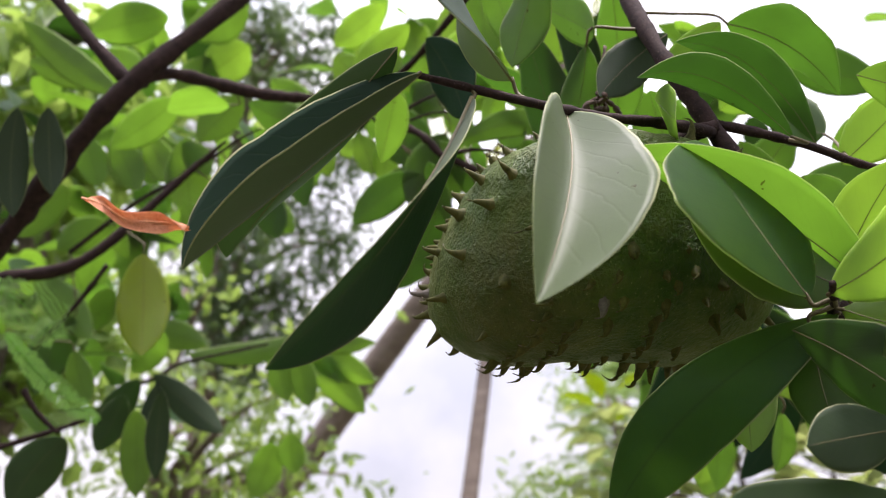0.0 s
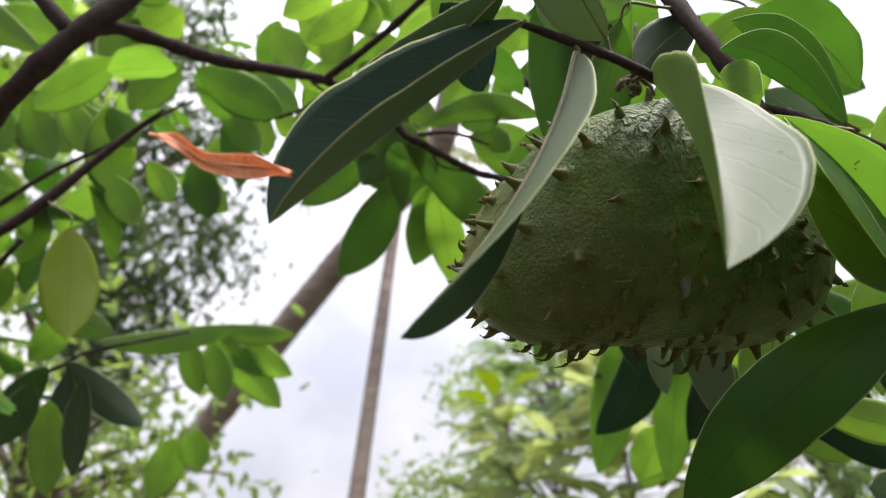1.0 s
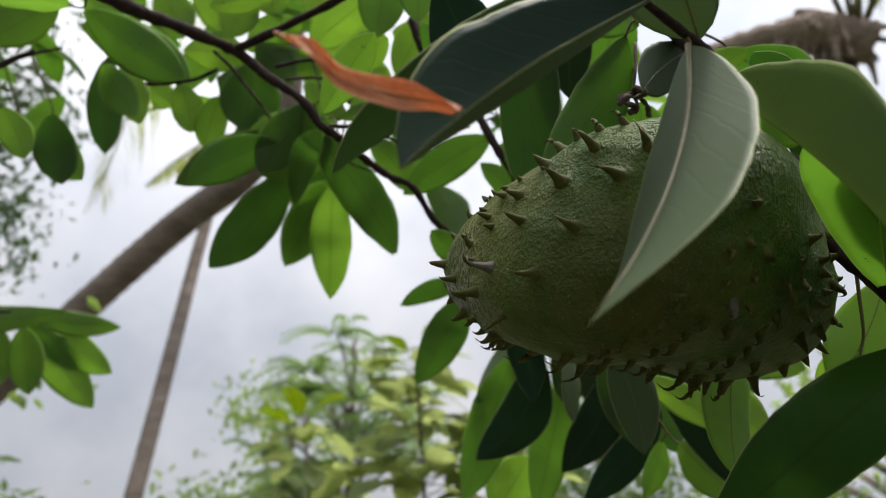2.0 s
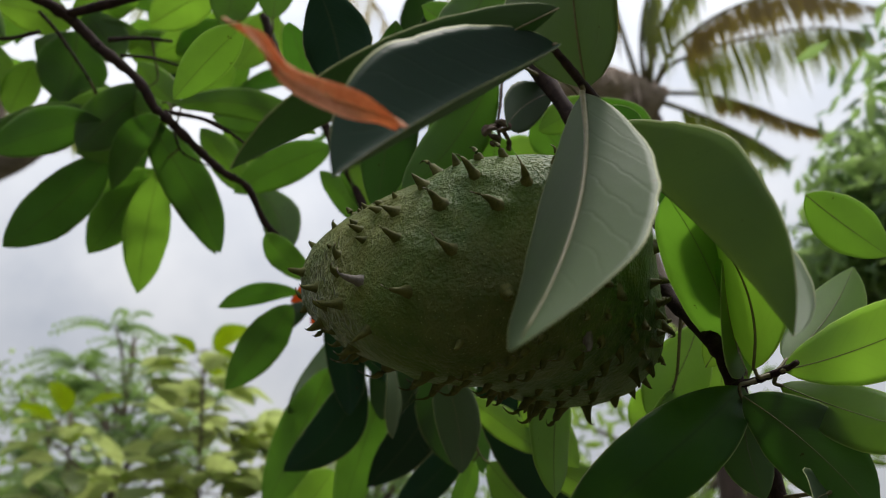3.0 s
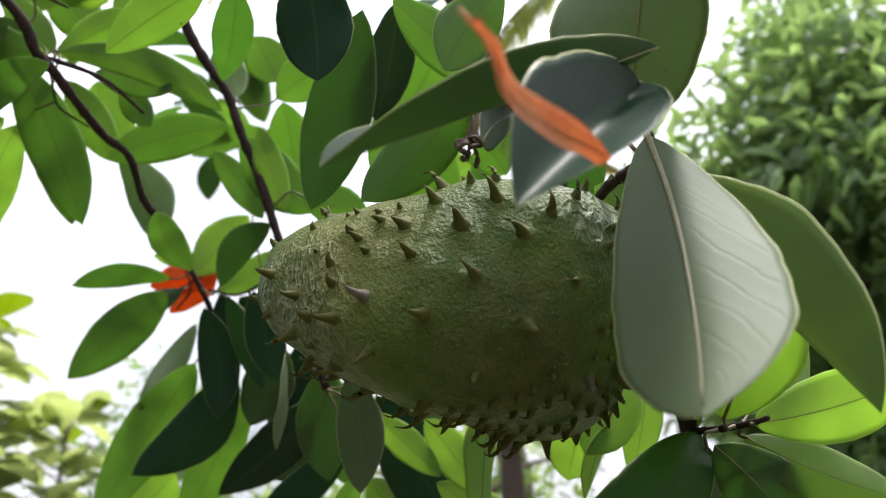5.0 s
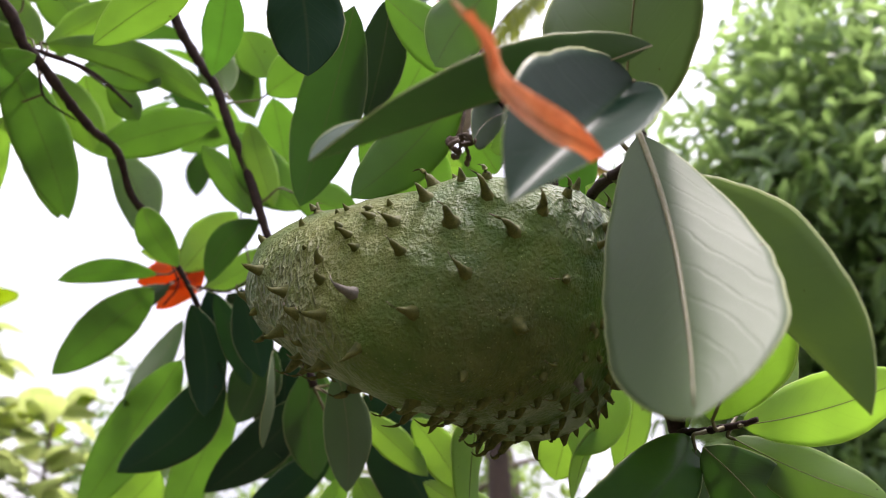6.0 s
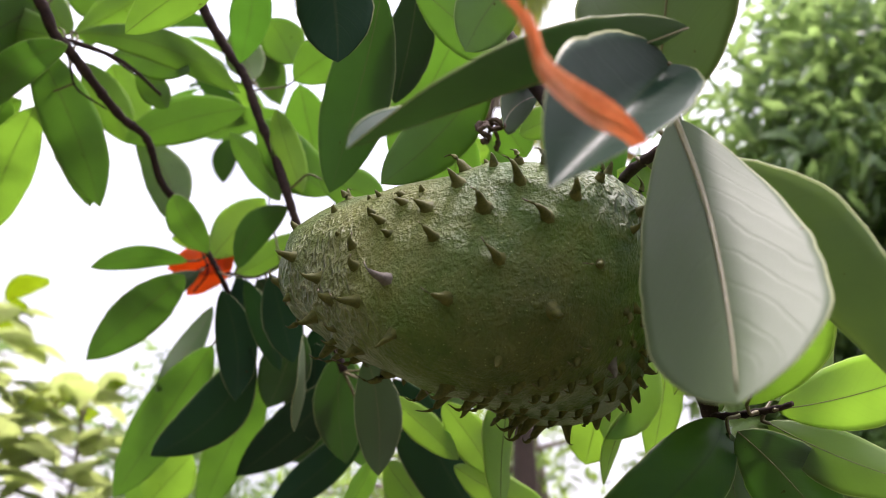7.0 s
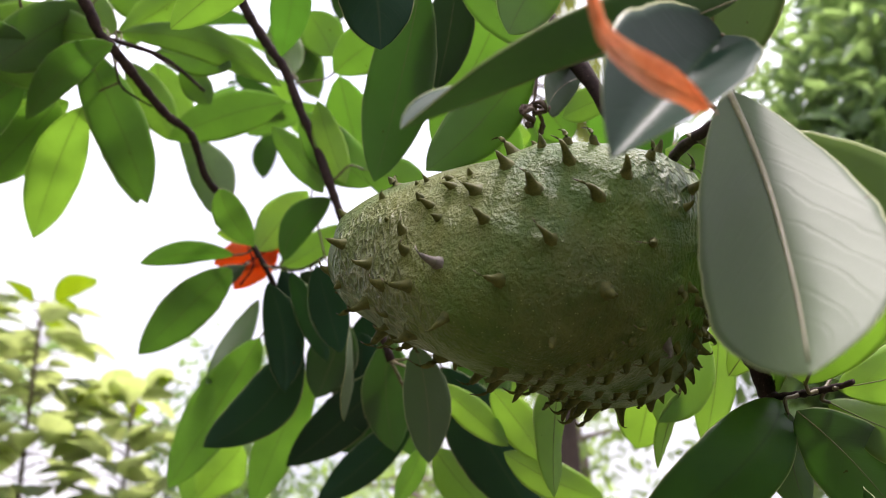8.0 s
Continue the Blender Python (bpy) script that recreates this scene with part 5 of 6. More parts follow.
leaf((-0.498, 1.126, 2.187), (-0.452, 1.152, 2.110), 0.052, (-0.17, 0.96, 0.23), 0.05, 10, near=False, age_shade=0.1, sway=-0.014, wave=0.011, twist=15)
leaf((-0.427, 1.121, 2.179), (-0.419, 1.170, 2.058), 0.075, (-0.28, 0.90, 0.34), 0.05, 10, near=False, age_shade=0.1, sway=0.019, wave=0.023, twist=16)
leaf((-0.343, 1.055, 2.053), (-0.310, 1.073, 2.000), 0.040, (-0.12, 0.96, 0.25), 0.05, 10, near=False, age_shade=0.1, sway=-0.047, wave=0.028, twist=0)
leaf((-0.393, 1.067, 2.036), (-0.357, 1.089, 1.973), 0.046, (-0.17, 0.96, 0.23), 0.05, 10, near=False, sway=-0.007, wave=0.032, twist=7)
leaf((-0.301, 1.138, 2.104), (-0.276, 1.169, 2.021), 0.055, (-0.15, 0.94, 0.31), 0.05, 10, near=False, age_shade=0.8, sway=0.011, wave=0.039, twist=-8)
leaf((-0.249, 1.061, 2.145), (-0.201, 1.079, 2.088), 0.044, (0.02, 0.95, 0.32), 0.05, 10, near=False, sway=0.007, wave=0.043, twist=16)
leaf((-0.263, 0.914, 2.109), (-0.153, 0.923, 2.057), 0.056, (0.13, 0.90, 0.42), 0.05, 10, near=False, age_shade=0.6, sway=0.021, wave=0.043, twist=11)
leaf((-0.360, 0.920, 2.121), (-0.460, 0.954, 2.066), 0.052, (-0.11, 0.75, 0.65), 0.05, 10, near=False, sway=-0.017, wave=0.025, twist=-13)
leaf((-0.273, 0.873, 2.080), (-0.349, 0.865, 2.067), 0.096, (-0.15, -0.19, 0.97), 0.05, 10, near=False, sway=-0.051, wave=0.017, twist=-2)
leaf((-0.416, 1.127, 2.294), (-0.335, 1.100, 2.338), 0.074, (-0.11, 0.75, 0.66), 0.05, 10, near=False, age_shade=0, sway=0.003, wave=0.026, twist=10)
leaf((-0.055, 0.941, 2.252), (-0.137, 0.972, 2.200), 0.047, (-0.07, 0.81, 0.59), 0.05, 10, near=False, age_shade=0, sway=-0.033, wave=0.036, twist=-12)
leaf((-0.091, 0.991, 2.274), (-0.108, 1.023, 2.200), 0.053, (-0.08, 0.91, 0.41), 0.05, 10, near=False, age_shade=0, sway=-0.033, wave=0.040, twist=-4)
leaf((-0.096, 0.975, 2.315), (-0.174, 1.004, 2.264), 0.053, (-0.10, 0.79, 0.61), 0.05, 10, near=False, age_shade=0, sway=-0.039, wave=0.038, twist=-6)
leaf((-0.038, 0.975, 2.033), (-0.131, 1.009, 1.975), 0.052, (0.02, 0.88, 0.48), 0.05, 10, near=False, age_shade=0.7, sway=0.037, wave=0.042, twist=-17)
leaf((-0.585, 1.265, 2.401), (-0.692, 1.262, 2.438), 0.078, (0.13, 0.88, 0.45), 0.05, 10, near=False, sway=-0.026, wave=0.034, twist=-6)
leaf((-0.563, 1.145, 2.157), (-0.519, 1.159, 2.110), 0.042, (-0.11, 0.98, 0.19), 0.05, 10, near=False, sway=-0.033, wave=0.014, twist=10)
leaf((-0.551, 1.178, 2.207), (-0.501, 1.200, 2.138), 0.054, (-0.15, 0.97, 0.21), 0.05, 10, near=False, sway=0.033, wave=0.042, twist=-17)
leaf((-0.486, 1.001, 2.182), (-0.629, 0.953, 2.283), 0.049, (-0.08, 0.94, 0.33), 0.05, 10, near=False, sway=-0.046, wave=0.017, twist=-11)
leaf((-0.550, 1.077, 2.251), (-0.676, 1.058, 2.283), 0.056, (-0.02, 0.88, 0.47), 0.05, 10, near=False, sway=0.021, wave=0.011, twist=-12)
leaf((-0.465, 0.750, 2.003), (-0.472, 0.796, 1.891), 0.038, (-0.47, 0.81, 0.35), 0.05, 10, near=False, age_shade=1, sway=0.039, wave=0.027, twist=-8)
leaf((-0.432, 0.752, 2.004), (-0.429, 0.789, 1.914), 0.035, (-0.43, 0.84, 0.33), 0.05, 10, near=False, age_shade=1, sway=0.011, wave=0.041, twist=-12)
leaf((-0.510, 0.768, 2.008), (-0.508, 0.821, 1.878), 0.042, (-0.49, 0.81, 0.32), 0.05, 10, near=False, age_shade=1, sway=0.050, wave=0.020, twist=-9)
leaf((-0.537, 1.107, 2.180), (-0.502, 1.144, 2.095), 0.053, (-0.30, 0.92, 0.27), 0.05, 10, near=False, sway=0.023, wave=0.014, twist=8)
leaf((-0.429, 1.117, 2.169), (-0.387, 1.140, 2.120), 0.047, (-0.15, 0.94, 0.30), 0.05, 10, near=False, sway=-0.004, wave=0.032, twist=-5)
leaf((-0.506, 1.152, 2.206), (-0.448, 1.187, 2.129), 0.055, (-0.19, 0.94, 0.28), 0.05, 10, near=False, sway=-0.044, wave=0.024, twist=16)
leaf((-0.611, 1.149, 2.201), (-0.588, 1.182, 2.123), 0.053, (-0.36, 0.89, 0.27), 0.05, 10, near=False, sway=-0.008, wave=0.040, twist=-8)
leaf((-0.424, 1.053, 2.328), (-0.324, 1.040, 2.371), 0.069, (-0.19, 0.74, 0.64), 0.05, 10, near=False, sway=0.054, wave=0.036, twist=-5)
leaf((-0.404, 1.109, 2.325), (-0.442, 1.139, 2.246), 0.072, (-0.33, 0.82, 0.47), 0.05, 10, near=False, sway=0.002, wave=0.028, twist=11)
leaf((-0.489, 1.121, 2.417), (-0.625, 1.126, 2.388), 0.074, (-0.11, 0.75, 0.66), 0.05, 10, near=False, sway=0.020, wave=0.026, twist=1)
leaf((-0.614, 1.136, 2.100), (-0.696, 1.163, 2.024), 0.060, (-0.28, 0.77, 0.57), 0.05, 10, near=False, sway=0.016, wave=0.012, twist=-15)
leaf((-0.542, 1.163, 2.043), (-0.633, 1.172, 2.008), 0.060, (-0.11, 0.85, 0.52), 0.05, 10, near=False, sway=0.027, wave=0.010, twist=-15)
leaf((-0.305, 1.010, 2.183), (-0.372, 1.032, 2.120), 0.056, (-0.24, 0.81, 0.54), 0.05, 10, near=False, sway=0.004, wave=0.013, twist=9)
leaf((-0.289, 1.086, 2.263), (-0.217, 1.110, 2.214), 0.052, (-0.00, 0.90, 0.43), 0.05, 10, near=False, sway=0.049, wave=0.024, twist=-17)
leaf((-0.326, 1.156, 2.087), (-0.254, 1.180, 2.038), 0.052, (-0.08, 0.94, 0.33), 0.05, 10, near=False, sway=-0.031, wave=0.019, twist=11)
leaf((-0.393, 0.961, 1.914), (-0.381, 0.974, 1.780), 0.066, (-0.34, 0.94, 0.06), 0.03, 8, near=False, skins=(YELLOW_TOP, YELLOW_UNDER), rib=0.3, sway=-0.007, wave=0.034, twist=-16)
leaf((-0.464, 1.219, 1.816), (-0.352, 1.242, 1.730), 0.049, (-0.14, 0.99, 0.09), 0.08, 10, near=False, age_shade=0.95, sway=0.015, wave=0.015, twist=17)
leaf((-0.456, 1.223, 1.805), (-0.466, 1.248, 1.668), 0.039, (-0.32, 0.93, 0.19), 0.05, 10, near=False, age_shade=1, sway=0.027, wave=0.019, twist=13)
leaf((-0.488, 1.225, 1.809), (-0.568, 1.268, 1.725), 0.048, (-0.09, 0.85, 0.52), 0.05, 10, near=False, age_shade=0.9, sway=-0.004, wave=0.033, twist=-7)
leaf((-0.469, 1.356, 1.883), (-0.264, 1.517, 1.964), 0.044, (-0.65, 0.75, 0.14), 0.05, 10, near=False, sway=0.051, wave=0.040, twist=-5)
leaf((-0.322, 1.630, 1.968), (-0.204, 1.719, 1.851), 0.074, (-0.28, 0.88, 0.39), 0.05, 10, near=False, age_shade=0.2, sway=0.008, wave=0.038, twist=3)
leaf((-0.344, 1.628, 1.978), (-0.182, 1.692, 1.911), 0.068, (-0.24, 0.92, 0.30), 0.05, 10, near=False, age_shade=0.15, sway=-0.002, wave=0.034, twist=-8)
leaf((-0.333, 1.625, 1.983), (-0.180, 1.660, 1.989), 0.045, (-0.22, 0.94, 0.27), 0.05, 10, near=False, age_shade=0.3, sway=0.032, wave=0.045, twist=-7)
leaf((-0.377, 1.587, 1.955), (-0.350, 1.625, 1.855), 0.054, (-0.21, 0.93, 0.30), 0.05, 10, near=False, sway=0.003, wave=0.035, twist=-8)
leaf((-0.329, 1.584, 1.949), (-0.304, 1.624, 1.844), 0.059, (-0.18, 0.93, 0.31), 0.05, 10, near=False, sway=-0.005, wave=0.017, twist=2)
leaf((-0.447, 1.921, 1.822), (-0.503, 1.979, 1.695), 0.082, (-0.09, 0.89, 0.45), 0.05, 10, near=False, sway=-0.040, wave=0.037, twist=-17)
leaf((-0.404, 1.909, 1.839), (-0.393, 1.944, 1.752), 0.069, (-0.21, 0.92, 0.33), 0.05, 10, near=False, sway=0.049, wave=0.020, twist=-17)
leaf((-0.502, 1.548, 1.952), (-0.648, 1.552, 1.982), 0.062, (0.07, 0.98, 0.20), 0.05, 10, near=False, sway=0.052, wave=0.019, twist=18)
leaf((-0.550, 1.445, 1.951), (-0.616, 1.482, 1.880), 0.058, (-0.12, 0.84, 0.53), 0.05, 10, near=False, sway=-0.029, wave=0.040, twist=-12)
leaf((-0.467, 0.990, 1.681), (-0.537, 1.019, 1.600), 0.062, (-0.19, 0.86, 0.47), 0.05, 10, near=False, age_shade=0.9, sway=0.049, wave=0.024, twist=11)
leaf((-0.444, 1.128, 1.743), (-0.445, 1.175, 1.628), 0.047, (-0.36, 0.86, 0.35), 0.05, 10, near=False, sway=-0.008, wave=0.019, twist=-1)
leaf((-0.386, 1.071, 1.759), (-0.397, 1.116, 1.646), 0.033, (-0.32, 0.87, 0.38), 0.05, 10, near=False, age_shade=0.95, sway=0.019, wave=0.022, twist=-1)
leaf((-0.606, 1.214, 1.908), (-0.670, 1.259, 1.790), 0.068, (-0.33, 0.81, 0.49), 0.05, 10, near=False, age_shade=0.8, sway=0.050, wave=0.037, twist=8)
leaf((-0.556, 1.140, 1.832), (-0.536, 1.171, 1.759), 0.039, (-0.43, 0.87, 0.25), 0.05, 10, near=False, sway=0.019, wave=0.036, twist=-15)
leaf((-0.482, 1.168, 1.772), (-0.524, 1.198, 1.694), 0.047, (-0.25, 0.85, 0.46), 0.05, 10, near=False, age_shade=0.9, sway=-0.022, wave=0.043, twist=14)
leaf((-0.669, 1.184, 1.974), (-0.580, 1.229, 1.875), 0.060, (-0.31, 0.94, 0.14), 0.05, 10, near=False, sway=-0.019, wave=0.040, twist=-5)
leaf((-0.288, 1.094, 2.219), (-0.144, 1.033, 2.131), 0.065, (0.54, 0.76, 0.35), 0.04, 10, age_shade=0.5, rib=0.3, sway=-0.032, wave=0.034, twist=11)
leaf((-0.228, 1.132, 2.203), (-0.197, 1.156, 2.124), 0.045, (0.07, 0.95, 0.32), 0.04, 10, age_shade=0.1, rib=0.3, sway=0.016, wave=0.039, twist=-7)
leaf((-0.246, 1.092, 2.178), (-0.231, 1.144, 2.063), 0.049, (-0.37, 0.86, 0.34), 0.04, 10, age_shade=0.8, rib=0.3, sway=-0.005, wave=0.017, twist=-4)
leaf((-0.158, 1.134, 2.244), (-0.071, 1.093, 2.227), 0.057, (0.44, 0.70, 0.56), 0.04, 10, age_shade=0, rib=0.3, sway=-0.030, wave=0.023, twist=-15)
leaf((-0.160, 1.087, 2.334), (-0.086, 1.085, 2.258), 0.069, (0.39, 0.85, 0.35), 0.04, 10, age_shade=0, rib=0.3, sway=-0.022, wave=0.044, twist=-15)
leaf((-0.075, 1.024, 2.170), (-0.069, 1.062, 2.091), 0.081, (0.12, 0.89, 0.44), 0.04, 10, age_shade=0.7, rib=0.3, sway=-0.046, wave=0.025, twist=5)
leaf((-0.156, 1.135, 2.190), (-0.129, 1.154, 2.126), 0.046, (0.13, 0.94, 0.33), 0.04, 10, age_shade=0.15, rib=0.3, sway=-0.044, wave=0.040, twist=-4)
leaf((-0.102, 1.115, 2.170), (-0.111, 1.154, 2.107), 0.046, (0.07, 0.85, 0.51), 0.04, 10, age_shade=0.1, rib=0.3, sway=-0.002, wave=0.038, twist=-15)
leaf((-0.011, 1.038, 2.266), (-0.077, 1.091, 2.238), 0.053, (0.26, 0.69, 0.68), 0.04, 10, age_shade=0.3, rib=0.3, sway=0.052, wave=0.042, twist=17)
leaf((0.007, 1.053, 2.218), (-0.066, 1.095, 2.217), 0.046, (0.39, 0.69, 0.61), 0.04, 10, age_shade=0.1, rib=0.3, sway=0.003, wave=0.022, twist=-5)
leaf((0.046, 0.903, 2.219), (-0.011, 0.962, 2.169), 0.056, (0.21, 0.74, 0.64), 0.04, 10, age_shade=0.1, rib=0.3, sway=0.017, wave=0.034, twist=18)
leaf((0.043, 0.834, 2.232), (0.050, 0.878, 2.142), 0.059, (0.26, 0.86, 0.44), 0.04, 10, age_shade=0.5, rib=0.3, sway=-0.019, wave=0.029, twist=-6)
leaf((0.019, 0.984, 2.336), (0.002, 1.030, 2.266), 0.065, (0.14, 0.84, 0.53), 0.04, 10, age_shade=0.0, rib=0.3, sway=0.016, wave=0.011, twist=15)
leaf((-0.067, 1.033, 2.335), (-0.047, 1.053, 2.276), 0.053, (0.22, 0.90, 0.38), 0.04, 10, age_shade=0.0, rib=0.3, sway=0.022, wave=0.023, twist=18)
leaf((-0.205, 1.161, 2.363), (-0.160, 1.173, 2.291), 0.064, (0.23, 0.92, 0.30), 0.04, 10, age_shade=0.2, rib=0.3, sway=-0.032, wave=0.040, twist=4)
leaf((0.078, 0.809, 2.122), (0.054, 0.781, 2.201), 0.050, (0.37, 0.83, 0.41), 0.04, 10, age_shade=0.5, rib=0.3, sway=0.041, wave=0.026, twist=9)
leaf((-0.195, 1.176, 2.205), (-0.155, 1.169, 2.174), 0.038, (0.38, 0.87, 0.31), 0.04, 10, age_shade=0.1, rib=0.3, sway=0.046, wave=0.012, twist=8)
leaf((-0.047, 1.085, 2.206), (-0.086, 1.145, 2.168), 0.062, (0.28, 0.64, 0.72), 0.04, 10, age_shade=0.5, rib=0.3, sway=0.033, wave=0.041, twist=10)
leaf((0.089, 0.956, 2.212), (0.040, 1.016, 2.187), 0.056, (0.40, 0.60, 0.69), 0.04, 10, age_shade=0.1, rib=0.3, sway=-0.003, wave=0.011, twist=-4)
leaf((0.016, 1.148, 2.253), (0.047, 1.103, 2.280), 0.069, (0.31, 0.64, 0.70), 0.04, 10, age_shade=0.4, rib=0.3, sway=-0.035, wave=0.028, twist=2)
leaf((0.300, 0.523, 1.697), (0.308, 0.544, 1.649), 0.045, (0.87, 0.38, 0.32), 0.02, 8, age_shade=0, rib=0.3, sway=-0.003, wave=0.028, twist=13)
leaf((0.287, 0.790, 1.775), (0.339, 0.826, 1.676), 0.051, (0.59, 0.60, 0.53), 0.03, 10, age_shade=0.85, rib=0.3, sway=0.054, wave=0.012, twist=12)
leaf((0.349, 0.782, 1.676), (0.398, 0.758, 1.623), 0.044, (0.65, 0.71, 0.28), 0.03, 10, age_shade=0.2, rib=0.3, sway=0.035, wave=0.035, twist=-1)
leaf((0.373, 0.766, 1.785), (0.419, 0.757, 1.715), 0.065, (0.69, 0.62, 0.38), 0.03, 10, age_shade=0.85, rib=0.3, sway=-0.022, wave=0.016, twist=-12)
leaf((0.329, 0.875, 1.827), (0.376, 0.872, 1.746), 0.062, (-0.64, -0.69, -0.35), -0.03, -10, age_shade=0.95, rib=0.3, sway=-0.014, wave=0.023, twist=5)
leaf((0.334, 1.152, 1.651), (0.350, 1.094, 1.709), 0.062, (0.69, 0.60, 0.40), 0.03, 10, age_shade=0.1, rib=0.3, sway=-0.001, wave=0.034, twist=10)
leaf((0.015, 0.922, 2.038), (-0.066, 1.035, 2.074), 0.048, (0.77, 0.40, 0.49), 0.04, 10, age_shade=0.35, rib=0.3, sway=-0.002, wave=0.018, twist=3)
leaf((0.022, 0.941, 2.045), (-0.043, 1.046, 2.022), 0.056, (0.54, 0.49, 0.69), 0.04, 10, age_shade=0.45, rib=0.3, sway=-0.037, wave=0.043, twist=-7)
leaf((0.074, 0.960, 2.228), (0.020, 1.036, 2.186), 0.052, (0.34, 0.63, 0.70), 0.04, 10, age_shade=0.15, rib=0.3, sway=-0.036, wave=0.025, twist=7)
leaf((-0.043, 1.048, 2.140), (-0.110, 1.087, 2.179), 0.063, (0.62, 0.69, 0.39), 0.04, 10, age_shade=0.5, rib=0.3, sway=-0.001, wave=0.040, twist=-14)
leaf((-0.011, 1.068, 2.181), (-0.064, 1.078, 2.244), 0.059, (0.49, 0.83, 0.28), 0.04, 10, age_shade=0.3, rib=0.3, sway=0.020, wave=0.034, twist=-11)
leaf((0.141, 0.949, 2.266), (0.119, 1.012, 2.196), 0.055, (0.30, 0.75, 0.59), 0.04, 10, age_shade=0.2, rib=0.3, sway=-0.013, wave=0.012, twist=-2)
leaf((0.068, 1.053, 2.206), (-0.006, 1.102, 2.240), 0.058, (0.62, 0.62, 0.48), 0.04, 10, age_shade=0.2, rib=0.3, sway=0.005, wave=0.011, twist=-1)
leaf((-0.009, 1.086, 2.149), (-0.071, 1.162, 2.118), 0.059, (0.41, 0.61, 0.68), 0.04, 10, age_shade=0.6, rib=0.3, sway=0.009, wave=0.015, twist=15)
leaf((0.089, 0.911, 2.042), (0.123, 0.901, 2.008), 0.031, (0.56, 0.76, 0.33), 0.04, 10, age_shade=0.6, rib=0.3, sway=-0.014, wave=0.043, twist=11)
leaf((0.172, 0.790, 1.992), (0.218, 0.792, 1.919), 0.032, (0.56, 0.74, 0.38), 0.04, 10, age_shade=0.2, rib=0.3, sway=0.015, wave=0.036, twist=4)
leaf((0.117, 1.033, 2.287), (0.192, 0.990, 2.245), 0.061, (0.63, 0.60, 0.50), 0.04, 10, age_shade=0.2, rib=0.3, sway=-0.016, wave=0.023, twist=10)
leaf((0.065, 1.094, 2.266), (0.132, 1.071, 2.204), 0.061, (0.59, 0.73, 0.35), 0.04, 10, age_shade=0.45, rib=0.3, sway=-0.014, wave=0.014, twist=-11)
leaf((0.219, 0.828, 1.841), (0.260, 0.830, 1.762), 0.040, (-0.61, -0.71, -0.34), -0.04, -10, age_shade=0.95, rib=0.3, sway=0.003, wave=0.012, twist=16)
leaf((0.289, 0.863, 1.814), (0.298, 0.905, 1.734), 0.055, (0.63, 0.65, 0.41), 0.04, 10, age_shade=0.9, rib=0.3, sway=-0.040, wave=0.015, twist=13)
leaf((0.321, 0.865, 1.804), (0.354, 0.891, 1.705), 0.068, (-0.64, -0.67, -0.38), -0.04, -10, age_shade=0.97, rib=0.3, sway=-0.008, wave=0.036, twist=-12)
leaf((0.246, 0.915, 1.865), (0.288, 0.909, 1.797), 0.043, (-0.60, -0.74, -0.31), -0.04, -10, age_shade=1, rib=0.3, sway=0.016, wave=0.019, twist=-15)
leaf((0.285, 0.969, 1.891), (0.364, 0.955, 1.821), 0.041, (0.64, 0.65, 0.42), 0.05, 12, sway=0.040, age_shade=0.93, rib=0.3, wave=0.03, twist=8)
leaf((0.313, 0.966, 1.896), (0.375, 0.956, 1.851), 0.044, (0.64, 0.65, 0.42), 0.06, 12, sway=-0.050, age_shade=0.95, rib=0.3, wave=0.03, twist=8)
leaf((0.300, 0.993, 1.903), (0.346, 0.935, 1.961), 0.038, (0.64, 0.65, 0.42), 0.06, 12, sway=0.050, age_shade=0.35, rib=0.3, wave=0.03, twist=8)
leaf((0.334, 0.915, 1.832), (0.390, 0.932, 1.757), 0.045, (0.64, 0.65, 0.42), 0.05, 12, sway=0.030, age_shade=0.9, rib=0.3, wave=0.03, twist=8)


def sprays(lo, hi, count, seed, size=0.13, keep=None):
    """More leaves of the tree, scattered through a box of its crown."""
    rnd = random.Random(seed)
    done = 0
    while done < count:
        p = Vector([rnd.uniform(a, b) for a, b in zip(lo, hi)])
        if keep and not keep(p):
            continue
        done += 1
        a = rnd.uniform(0, 6.28)
        way = Vector((math.cos(a), math.sin(a), rnd.uniform(-1.1, 0.1))).normalized()
        long = size * rnd.uniform(0.75, 1.2)
        leaf(p, p + way * long, long * rnd.uniform(0.38, 0.5), (rnd.uniform(-0.5, 0.5), rnd.uniform(-0.5, 0.5), 1), rnd.uniform(0.02, 0.08), rnd.uniform(6, 18),
             twist=rnd.uniform(-25, 25), near=False, nl=10, nw=3, seed=done, age_shade=rnd.uniform(0.2, 0.92))


sprays((-1.3, 1.15, 2.1), (-0.2, 2.1, 2.75), 112, 31, 0.15, keep=lambda p: p.z > 2.12 + 0.45 * max(0.0, p.x + 0.55) and (p.x < 0.02 - 0.36 * p.y or p.z > 2.62))
sprays((-0.15, 1.05, 2.30), (0.6, 1.5, 2.6), 26, 32)
sprays((-1.0, 1.2, 1.75), (-0.55, 1.7, 2.15), 22, 33)
# unseen crown leaves added over the path to shade those below
sprays((-0.6, 0.55, 2.45), (0.9, 1.5, 2.95), 24, 34, 0.15)
sprays((0.25, 0.7, 2.45), (0.9, 1.5, 3.1), 14, 35, 0.16)

